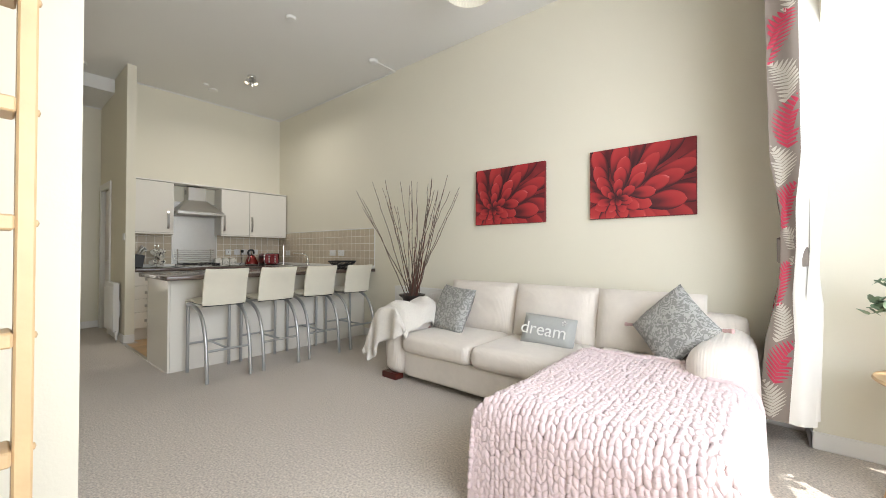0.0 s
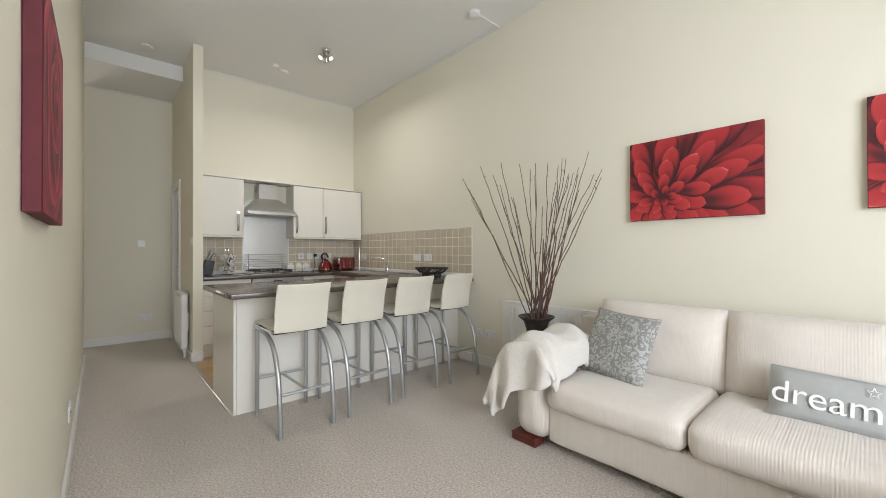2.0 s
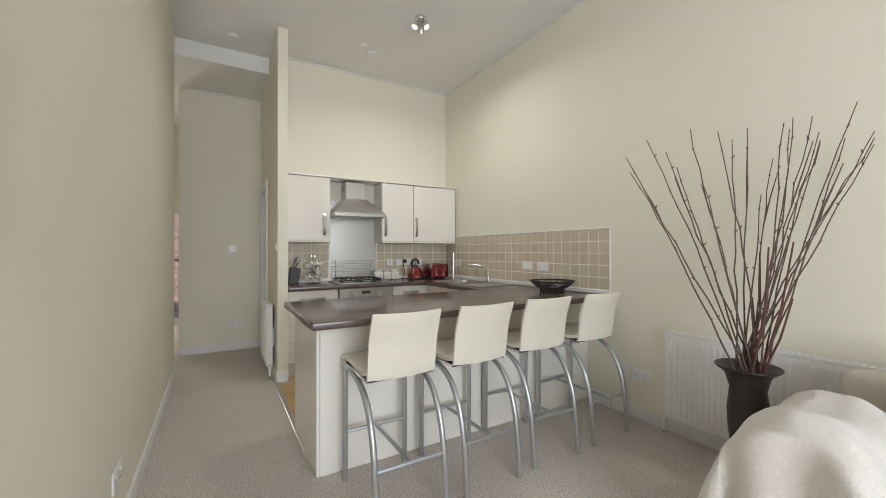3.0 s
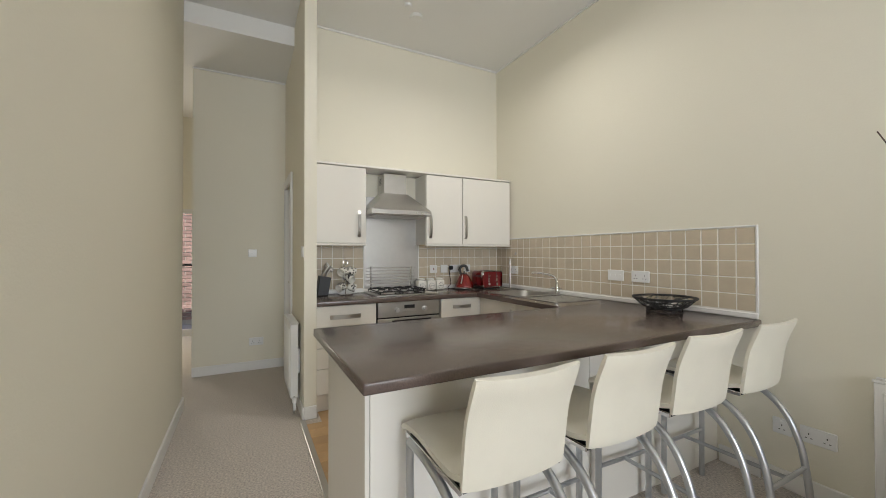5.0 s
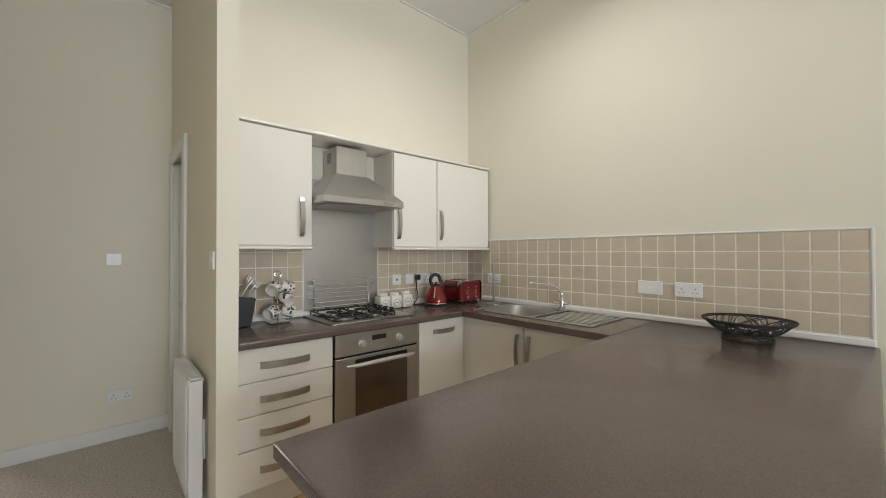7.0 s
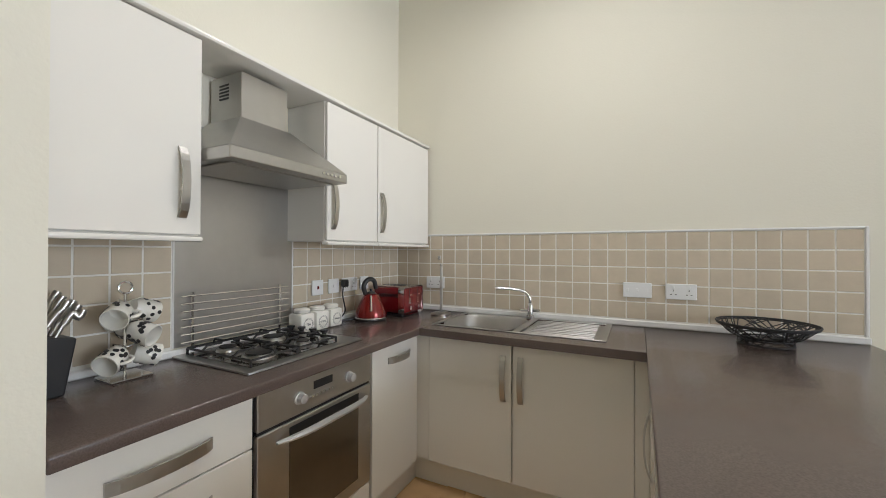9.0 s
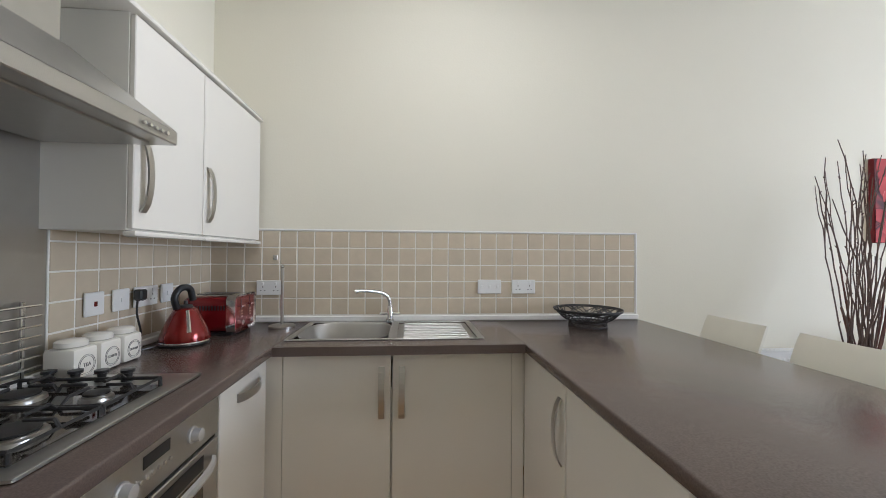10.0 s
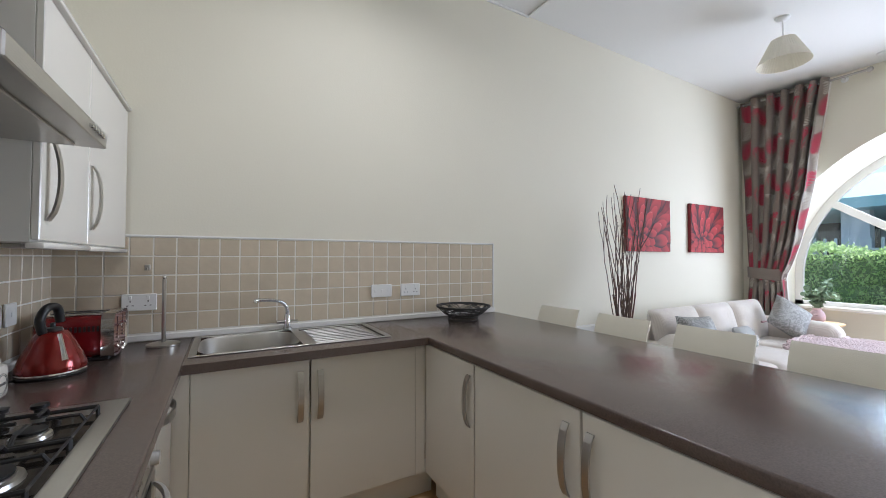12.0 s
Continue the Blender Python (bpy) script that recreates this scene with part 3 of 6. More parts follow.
ch = part("chimney", box(XB + 0.02, -6.32, 1.94, 2.17, 1.872, 2.065, 0.003), M_STEEL, hood)
for k in range(5):
    part("vent_slot", box(-6.46, -6.40, 1.938, 1.9405, 1.965 + 0.014 * k, 1.972 + 0.014 * k), M_BLACK, ch)
part("filter", box(-6.50, -6.18, 1.80, 2.31, 1.648, 1.656, 0.002), M_SATIN, hood, "grey mesh grease filter")
for k in range(5):
    part("button", tube([(-6.122, 2.19 + 0.025 * k, 1.677), (-6.114, 2.19 + 0.025 * k, 1.677)], 0.006), M_CHROME, hood)
sb = thing("splashback", XB, 2.1, 0.945, "brushed steel splashback sheet behind the hob", "splashback")
part("sheet", box(XB + 0.001, XB + 0.006, 1.806, 2.389, 0.945, 1.86), M_STEEL, sb)
for y in (1.803, 2.392):
    part("edge_strip", box(XB + 0.001, XB + 0.009, y - 0.003, y + 0.003, 0.945, 1.86), M_TRIM, sb, "white edge strip")

# oven
ov = thing("oven", -6.27, 2.075, 0.15, "stainless steel built-in electric oven", "oven")
part("body", box(XB + 0.03, XD - 0.02, 1.775, 2.375, 0.27, 0.868), M_BLACK, ov)
cp = part("control_panel", box(XD - 0.02, XD + 0.004, 1.777, 2.373, 0.735, 0.866, 0.003), M_STEEL, ov)
part("display", box(XD + 0.004, XD + 0.006, 2.02, 2.12, 0.805, 0.835), M_BLACK, cp, "dark clock display")
for k in range(6):
    part("button", tube([(XD + 0.004, 2.01 + 0.022 * k, 0.782), (XD + 0.009, 2.01 + 0.022 * k, 0.782)], 0.005), M_CHROME, cp)
for y in (1.95, 2.22):
    part("knob", lathe(0, 0, [(0.024, 0), (0.024, 0.006), (0.019, 0.008), (0.017, 0.028), (0.0, 0.029)], 20, m=facing(XD + 0.004, y, 0.795, (0, 1, 0), (0, 0, 1))), M_KNOB, cp, smooth=True)
dr = part("door", box(XD - 0.02, XD + 0.004, 1.777, 2.373, 0.272, 0.722, 0.003), M_STEEL, ov)
part("window", box(XD + 0.0042, XD + 0.006, 1.905, 2.285, 0.325, 0.655, 0.001), M_OVENGLASS, dr, "brown oven glass with the floor's reflection in its colour")
part("vent", box(XD - 0.02, XD - 0.004, 1.78, 2.37, 0.723, 0.734), M_BLACK, ov)
# no recess is cut; a raised black plate gives the gap its shade
part("handle_gap_plate", box(XD + 0.0042, XD + 0.006, 1.905, 2.285, 0.662, 0.705, 0.001), M_BLACK, dr, "black plate painted in for the dark gap behind the oven handle")
bm = bmesh.new()
rows = []
for k in range(17):
    t = k / 8 - 1
    y, lift = 2.095 + 0.245 * t, 0.048 * (1 - abs(t) ** 3)
    tall = 0.013 - 0.008 * abs(t) ** 4
    zc = 0.672 + 0.012 * (1 - t * t)
    rows.append([bm.verts.new((XD + 0.006 + lift + dx, y, zc + dz * tall)) for dx, dz in ((-0.004, -1), (0.006, -0.8), (0.010, 0), (0.006, 0.8), (-0.004, 1))])
for p, q in zip(rows, rows[1:]):
    for k in range(5):
        bm.faces.new((p[k], p[(k + 1) % 5], q[(k + 1) % 5], q[k]))
bm.faces.new(rows[0])
bm.faces.new(rows[-1][::-1])
part("handle", bm, M_KNOB, dr, "broad bowed silver handle", smooth=True)
part("lower_panel", box(XD - 0.02, XD, 1.777, 2.373, 0.155, 0.266, 0.003), M_UNIT, ov)
part("plinth", box(XB + 0.05, XD - 0.06, 1.767, 2.388, 0, 0.148), M_CARCASS, ov)

# hob
hob = thing("gas_hob", -6.285, 2.08, 0.91, "stainless steel four-burner gas hob with black pan supports", "hob")
part("plate", box(-6.520, -6.060, 1.79, 2.395, 0.911, 0.921, 0.008, seg=2), M_STEEL, hob, smooth=True)
part("well", box(-6.495, -6.105, 1.83, 2.27, 0.9215, 0.924, 0.001), M_DARKGLASS, hob)
for x, y, r in ((-6.395, 1.94, 0.035), (-6.205, 1.94, 0.05), (-6.395, 2.16, 0.045), (-6.205, 2.16, 0.03)):
    bn = part("burner", lathe(x, y, [(r * 1.25, 0.924), (r * 1.2, 0.932), (r, 0.934), (r, 0.938)], 20), M_SATIN, hob, smooth=True)
    part("cap", lathe(x, y, [(r * 0.95, 0.9385), (r * 0.95, 0.944), (r * 0.6, 0.947), (0, 0.947)], 20), M_IRON, bn, smooth=True)
for y0, y1 in ((1.835, 2.045), (2.055, 2.265)):
    bm = tube([(-6.490, y0, 0.945), (-6.110, y0, 0.945), (-6.110, y1, 0.945), (-6.490, y1, 0.945), (-6.490, y0, 0.945)], 0.005, seg=6)
    yc = (y0 + y1) / 2
    for x in (-6.395, -6.205):
        for dx, dy in ((1, 0), (-1, 0), (0, 1), (0, -1)):
            p0 = Vector((x + dx * 0.095, yc + dy * 0.105, 0.945))
            p1 = Vector((x + dx * 0.025, yc + dy * 0.025, 0.962))
            pm = Vector((x + dx * 0.085, yc + dy * 0.085, 0.962))
            tube([p0, pm, p1], 0.0045, bm=bm, seg=6)
    for x in (-6.490, -6.110):
        for y in (y0, y1):
            tube([(x, y, 0.945), (x, y, 0.921)], 0.005, bm=bm, seg=6)
    part("pan_support", bm, M_IRON, hob)
for k in range(4):
    part("knob", lathe(-6.465 + 0.075 * k, 2.325, [(0.018, 0.921), (0.018, 0.928), (0.010, 0.93), (0.013, 0.945), (0.019, 0.947), (0.019, 0.955), (0, 0.956)], 14), M_BLACK, hob, smooth=True)

# wire rack on the wall behind the hob
rk = thing("wall_rack", -6.51, 2.07, 0.93, "chrome horizontal bar rack leaning behind the hob", "rack")
for y in (1.87, 2.30):
    part("post", box(-6.525, -6.515, y - 0.006, y + 0.006, 0.925, 1.165, 0.002), M_CHROME, rk)
for k in range(7):
    part("bar", tube([(-6.508, 1.82, 0.965 + 0.031 * k), (-6.508, 2.345, 0.965 + 0.031 * k)], 0.0035, seg=6), M_CHROME, rk)

# sink and tap
sk_ = thing("sink", -5.5, 3.12, 0.91, "stainless steel sink with ribbed drainer", "sink")
bm = box(-5.955, -5.02, 2.885, 2.905, 0.9105, 0.916, 0.002)
box(-5.955, -5.02, 3.335, 3.372, 0.9105, 0.916, 0.002, bm=bm)
box(-5.955, -5.925, 2.905, 3.335, 0.9105, 0.916, bm=bm)
box(-5.48, -5.44, 2.905, 3.335, 0.9105, 0.916, bm=bm)
box(-5.05, -5.02, 2.905, 3.335, 0.9105, 0.916, bm=bm)
part("rim", bm, M_SINK, sk_)
bm = bmesh.new()
rings = []
for f, z in ((1.0, 0.913), (0.97, 0.905), (0.93, 0.82), (0.86, 0.785), (0.3, 0.778), (0.1, 0.776)):
    ring = []
    for k in range(32):
        a = 2 * math.pi * k / 32
        ca, sa = math.cos(a), math.sin(a)
        q = (abs(ca) ** 5 + abs(sa) ** 5) ** (-0.2)
        ring.append(bm.verts.new((-5.7025 + 0.2235 * f * ca * q, 3.12 + 0.216 * f * sa * q, z)))
    rings.append(ring)
for p, q in zip(rings, rings[1:]):
    for k in range(32):
        bm.faces.new((p[k], p[(k + 1) % 32], q[(k + 1) % 32], q[k]))
bm.faces.new(rings[-1])
part("bowl", bm, M_SINK, sk_, smooth=True)
bm = box(-5.44, -5.05, 2.905, 3.335, 0.900, 0.906)
for k in range(9):
    y = 2.945 + k * 0.045
    part("rib", box(-5.41, -5.08, y - 0.008, y + 0.008, 0.9062, 0.913, 0.003), M_SINK, sk_)
part("drainer", bm, M_SINK, sk_)
tap = thing("mixer_tap", -5.495, 3.352, 0.916, "chrome swan-neck kitchen mixer tap", "tap")
part("base", lathe(-5.495, 3.353, [(0.025, 0.9165), (0.025, 0.93), (0.018, 0.935), (0.017, 1.0), (0.012, 1.01), (0.0, 1.011)], 18), M_CHROME, tap, smooth=True)
part("spout", tube(smooth_pts([(-5.495, 3.353, 0.99), (-5.498, 3.35, 1.04), (-5.525, 3.335, 1.08), (-5.585, 3.29, 1.10), (-5.665, 3.22, 1.11), (-5.680, 3.21, 1.10)]), 0.011, seg=10), M_CHROME, tap, smooth=True)
for s in (1, -1):
    part("lever", tube([(-5.495, 3.353, 0.965), (-5.495 + s * 0.06, 3.345, 0.965)], 0.010, seg=8), M_CHROME, tap, smooth=True)
kt = thing("kitchen_roll_stand", -6.08, 3.25, 0.91, "bare chrome kitchen roll stand", "stand")
part("base", lathe(-6.08, 3.25, [(0.07, 0.9105), (0.07, 0.918), (0.055, 0.923), (0.0, 0.924)], 24), M_SATIN, kt, smooth=True)
part("rod", tube([(-6.08, 3.25, 0.92), (-6.08, 3.25, 1.235)], 0.009), M_SATIN, kt)
part("knob", lathe(-6.08, 3.25, [(0.004, 1.232), (0.010, 1.24), (0.008, 1.25), (0.0, 1.253)], 12), M_CHROME, kt, smooth=True)

# fruit basket of black wire
fb = thing("wire_fruit_bowl", -4.36, 3.19, 0.91, "black scribbled wire fruit bowl", "bowl")
bm = bmesh.new()
for r, z in ((0.188, 1.008), (0.184, 1.001), (0.115, 0.95), (0.098, 0.936), (0.104, 0.914)):
    tube([(-4.36 + r * math.cos(2 * math.pi * k / 36), 3.19 + r * math.sin(2 * math.pi * k / 36), z) for k in range(37)], 0.004, bm=bm, seg=6)
part("hoop", bm, M_IRON, fb)
rnd = random.Random(5)
for k in range(54):
    a0 = rnd.random() * 2 * math.pi
    sw = rnd.uniform(0.5, 1.7) * rnd.choice((-1, 1))
    pts = []
    for q in range(11):
        f = q / 10
        s = 4 * f * (1 - f) if k % 2 else f
        s *= 0.75 + 0.25 * (k % 3) / 2
        r = 0.187 - 0.085 * s
        z = 1.006 - 0.062 * math.sin(s * math.pi / 2) ** 1.2
        pts.append((-4.36 + r * math.cos(a0 + sw * f), 3.19 + r * math.sin(a0 + sw * f), z))
    part("wire", tube(pts, 0.0026, seg=5), M_IRON, fb)
for k in range(16):
    a0, sw = rnd.random() * 2 * math.pi, rnd.uniform(0.5, 1.1) * rnd.choice((-1, 1))
    part("foot_wire", tube([(-4.36 + 0.102 * math.cos(a0 + sw * f), 3.19 + 0.102 * math.sin(a0 + sw * f), 0.942 - 0.027 * math.sin(math.pi * f)) for f in [q / 6 for q in range(7)]], 0.0028, seg=5), M_IRON, fb)

# kettle, toaster, canisters, mugs, knives
ke = thing("kettle", -6.370, 2.860, 0.91, "red pyramid kettle with chrome base and black handle", "kettle")
part("base", lathe(-6.370, 2.860, [(0.094, 0.911), (0.097, 0.918), (0.094, 0.922)], 28), M_BLACK, ke, smooth=True)
part("chrome_ring", lathe(-6.370, 2.860, [(0.096, 0.922), (0.098, 0.926), (0.096, 0.931)], 28), M_CHROME, ke, smooth=True)
part("body", lathe(-6.370, 2.860, [(0.097, 0.931), (0.099, 0.945), (0.085, 0.985), (0.06, 1.04), (0.045, 1.065), (0.03, 1.072)], 28), M_RED, ke, smooth=True)
part("lid", lathe(-6.370, 2.860, [(0.03, 1.072), (0.026, 1.082), (0.008, 1.086), (0.008, 1.10), (0.0, 1.102)], 18), M_BLACK, ke, smooth=True)
part("handle", tube(smooth_pts([(-6.390, 2.830, 1.07), (-6.392, 2.815, 1.12), (-6.380, 2.840, 1.158), (-6.365, 2.880, 1.152), (-6.360, 2.897, 1.10)]), 0.0145, seg=10), M_BLACK, ke, smooth=True)
part("water_gauge", tube([(-6.316, 2.790, 0.972), (-6.330, 2.808, 1.02), (-6.342, 2.823, 1.062)], 0.009, seg=8, r1=0.007), M_CHROME, ke, "chrome water gauge strip", smooth=True)
part("cord", tube(smooth_pts([(-6.440, 2.810, 0.916), (-6.500, 2.730, 0.915), (-6.49, 2.76, 0.97), (-6.50, 2.75, 1.06), (-6.505, 2.76, 1.125)]), 0.004, seg=6), M_BLACK, ke)
part("plug", box(-6.515, -6.48, 2.745, 2.785, 1.115, 1.16, 0.006), M_BLACK, ke)
to = thing("toaster", -6.360, 3.120, 0.91, "glossy red two-slot toaster with chrome top", "toaster")
part("body", box(-6.480, -6.230, 3.010, 3.250, 0.925, 1.10, 0.035, seg=4), M_DARKRED, to, smooth=True)
part("foot", box(-6.470, -6.240, 3.020, 3.240, 0.911, 0.926, 0.004), M_BLACK, to)
part("end_panel", box(-6.234, -6.226, 3.022, 3.238, 0.935, 1.095, 0.004), M_DARKRED, to)
for y in (3.080, 3.180):
    part("lever_slot", box(-6.2265, -6.2245, y - 0.003, y + 0.003, 1.03, 1.085), M_BLACK, to)
part("top_plate", box(-6.455, -6.250, 3.035, 3.225, 1.098, 1.106, 0.003), M_CHROME, to)
part("chrome_band", box(-6.252, -6.236, 3.006, 3.254, 0.922, 1.106, 0.03, seg=4), M_CHROME, to, smooth=True)
for k in range(11):
    part("vent_slot", box(-6.42 + 0.014 * k, -6.412 + 0.014 * k, 3.0085, 3.0105, 1.035, 1.058), M_BLACK, to)
for y in (3.095, 3.155):
    part("slot", box(-6.440, -6.270, y - 0.012, y + 0.012, 1.106, 1.1075), M_BLACK, to)
for y in (3.080, 3.180):
    part("knob", lathe(0, 0, [(0.014, 0), (0.014, 0.012), (0.0, 0.013)], 14, m=facing(-6.226, y, 0.965, (0, 1, 0), (0, 0, 1))), M_CHROME, to, smooth=True)
    part("lever", box(-6.226, -6.210, y - 0.014, y + 0.014, 1.045, 1.053, 0.002), M_CHROME, to)
    for q in range(3):
        part("button", box(-6.226, -6.222, y - 0.012, y + 0.012, 0.992 + 0.014 * q, 0.999 + 0.014 * q), M_CHROME, to)
for y, word in ((2.385, "TEA"), (2.49, "COFFEE"), (2.595, "SUGAR")):
    ca_ = thing("canister", -6.45, y, 0.91, f"cream ceramic lidded canister lettered {word.lower()}", "canister", "kitchen canisters")
    part("jar", box(-6.50, -6.405, y - 0.047, y + 0.047, 0.911, 1.012, 0.012, seg=2), M_CERAMIC, ca_, smooth=True)
    part("lid", lathe(-6.4525, y, [(0.036, 1.012), (0.042, 1.016), (0.042, 1.03), (0.034, 1.036), (0.0, 1.038)], 20), M_CERAMIC, ca_, smooth=True)
    bm = bmesh.new()
    for rr in (0.032, 0.027):
        tube([(-6.4045, y + rr * math.cos(2 * math.pi * k / 28), 0.955 + rr * math.sin(2 * math.pi * k / 28)) for k in range(29)], 0.0008, bm=bm, seg=4)
    part("printed_ring", bm, M_GREYPRINT, ca_)
    text("lettering", word, facing(-6.4042, y, 0.955, (0, 1, 0), (0, 0, 1)), 0.0125 if len(word) > 3 else 0.017, M_GREYPRINT, ca_)
kb = thing("knife_block", -6.42, 1.39, 0.91, "black knife block with steel-handled knives", "knife block")
bm = box(-6.47, -6.37, 1.33, 1.43, 0.911, 1.085, 0.006, seg=2)
for v in bm.verts:
    if v.co.z > 1.0:
        v.co.y += 0.025
        v.co.z += 0.18 * (1.40 - v.co.y)
part("block", bm, M_BLACK, kb)
for k in range(6):
    x, y = -6.455 + 0.034 * (k % 3), 1.383 + 0.036 * (k // 3)
    z = 1.21 - 0.03 * (k // 3) - 0.012 * (k % 3)
    kn = part("knife", tube([(x, y - 0.01, 1.075), (x + 0.004, y + 0.010, 1.12)], 0.006, seg=8), M_SATIN, kb, smooth=True)
    part("knife_handle", tube(smooth_pts([(x + 0.004, y + 0.010, 1.118), (x + 0.008, y + 0.028, 1.15), (x + 0.011, y + 0.040, z - 0.022), (x + 0.012, y + 0.052, z)], 4), 0.0105, seg=10), M_SATIN, kn, "steel knife handle", smooth=True)
mt = thing("mug_tree", -6.42, 1.595, 0.91, "chrome mug tree with spotted white mugs", "mug tree")
part("base", box(-6.48, -6.36, 1.535, 1.655, 0.911, 0.918, 0.003), M_CHROME, mt)
part("stem", tube([(-6.42, 1.595, 0.915), (-6.42, 1.595, 1.19)], 0.005), M_CHROME, mt)
part("loop", tube([(-6.42, 1.595 + 0.02 * math.sin(a), 1.21 - 0.02 * math.cos(a)) for a in [2 * math.pi * k / 14 for k in range(15)]], 0.004, seg=6), M_CHROME, mt)
rnd = random.Random(3)
for k, (a, z) in enumerate(((-40, 1.13), (95, 1.13), (30, 1.06), (150, 1.07), (-55, 0.985), (80, 0.98))):
    d = Vector((math.cos(radians(a)), math.sin(radians(a)), 0))
    c = Vector((-6.42, 1.595, z)) + d * 0.055
    part("hook", tube([(-6.42, 1.595, z + 0.03), c + Vector((0, 0, 0.045))], 0.003, seg=6), M_CHROME, mt)
    m = Matrix.Translation(c) @ d.to_track_quat("Z", "Y").to_matrix().to_4x4() @ Matrix.Rotation(0.35, 4, "X")
    mug = tagged(thing("mug", c.x, c.y, c.z, "white mug with black spots hung on the mug tree", "mug", "spotted mugs"))
    part("cup", lathe(0, 0, [(0.0, -0.035), (0.026, -0.035), (0.034, -0.02), (0.038, 0.04), (0.035, 0.04), (0.031, -0.018), (0.0, -0.028)], 20, m=m), M_CERAMIC, mug, smooth=True)
    part("handle", tube([m @ Vector((0.036 + 0.022 * math.sin(t), 0, 0.005 + 0.022 * math.cos(t))) for t in [math.pi * q / 8 for q in range(9)]], 0.005, seg=6), M_CERAMIC, mug, smooth=True)
    bm = bmesh.new()
    for q in range(26):
        t, h = rnd.random() * 2 * math.pi, rnd.uniform(-0.015, 0.032)
        rr = 0.0352 + 0.0006 + (h + 0.02) * 0.06
        n = Vector((math.cos(t), math.sin(t), 0))
        lathe(0, 0, [(0.0068, -0.0006), (0.0068, 0.0006), (0, 0.0007)], 8, bm=bm, m=m @ Matrix.Translation((rr * n.x, rr * n.y, h)) @ n.to_track_quat("Z", "Y").to_matrix().to_4x4())
    part("spots", bm, M_BLACK, mug, kind="stuff")


# ---- electrical plates ----
def plate(name, x, y, z, right, w, h, label, kind, n=0):
    th = thing(name, x, y, z, label, "switch" if "switch" in name else "socket", "white electrical plates")
    r = Vector(right)
    m = facing(x, y, z, right, (0, 0, 1))
    bm = box(-w / 2, w / 2, -h / 2, h / 2, 0.0005, 0.010, 0.003)
    bmesh.ops.transform(bm, verts=bm.verts, matrix=m)
    part("plate", bm, M_PLASTIC, th)
    for k in range(n):
        u = (k - (n - 1) / 2) * w / max(n, 1)
        if kind == "socket":
            for du_, dv, ww, hh in ((0, 0.012, 0.004, 0.009), (-0.011, -0.010, 0.008, 0.004), (0.011, -0.010, 0.008, 0.004)):
                bm = box(u + du_ - ww / 2, u + du_ + ww / 2, dv - hh / 2 - 0.006, dv + hh / 2 - 0.006, 0.0095, 0.0108)
                bmesh.ops.transform(bm, verts=bm.verts, matrix=m)
                part("pin_hole", bm, M_BLACK, th)
        bm = box(u - 0.006, u + 0.006, (0.016 if kind == "socket" else -0.009), (0.032 if kind == "socket" else 0.009), 0.0095, 0.0135, 0.001)
        bmesh.ops.transform(bm, verts=bm.verts, matrix=m)
        part("rocker", bm, M_RED if kind == "cooker" else M_PLASTIC, th)
    return th


YP = YW - 0.010
plate("double_socket", -4.675, YP, 1.118, (1, 0, 0), 0.146, 0.086, "white double socket on the tiled wall", "socket", 2)
plate("switch_plate", -4.89, YP, 1.118, (1, 0, 0), 0.146, 0.086, "white three-gang switch on the tiled wall", "switch", 3)
plate("double_socket", -6.20, YP, 1.112, (1, 0, 0), 0.146, 0.086, "white double socket in the tiled corner", "socket", 2)
XP = XB + 0.010
plate("cooker_switch", XP, 2.565, 1.125, (0, 1, 0), 0.086, 0.086, "white cooker switch with a red rocker", "cooker", 1)
plate("switch_plate", XP, 2.695, 1.125, (0, 1, 0), 0.086, 0.086, "white single switch on the tiles", "switch", 1)
plate("double_socket", XP, 2.84, 1.125, (0, 1, 0), 0.146, 0.086, "white double socket on the tiles", "socket", 2)
plate("switch_plate", XP, 2.985, 1.125, (0, 1, 0), 0.086, 0.086, "white single switch on the tiles", "switch", 1)
plate("double_socket", -3.68, YW, 0.335, (1, 0, 0), 0.146, 0.086, "white double socket low on the cream wall", "socket", 2)
plate("single_socket", -3.83, YW, 0.335, (1, 0, 0), 0.086, 0.086, "white single socket low on the cream wall", "socket", 1)
plate("switch_plate", -7.58, 0.83, 1.30, (0, 1, 0), 0.086, 0.086, "white thermostat plate on the hall wall", "switch", 1)
plate("double_socket", -7.58, 0.87, 0.315, (0, 1, 0), 0.146, 0.086, "white double socket low on the hall wall", "socket", 2)
plate("double_socket", -4.08, YL, 0.30, (-1, 0, 0), 0.146, 0.086, "white double socket low on the corridor wall", "socket", 2)
plate("switch_plate", -6.03, 1.168, 1.31, (1, 0, 0), 0.086, 0.086, "white light switch on the pier", "switch", 1)


hk = thing("wall_hook", -6.17, YP, 1.29, "small steel hook stuck on the tiles", "hook")
part("pad", box(-6.182, -6.158, YP - 0.004, YP + 0.001, 1.275, 1.305, 0.002), M_SATIN, hk)
part("peg", tube([(-6.17, YP - 0.003, 1.285), (-6.17, YP - 0.02, 1.28), (-6.17, YP - 0.022, 1.29)], 0.003, seg=6), M_SATIN, hk)


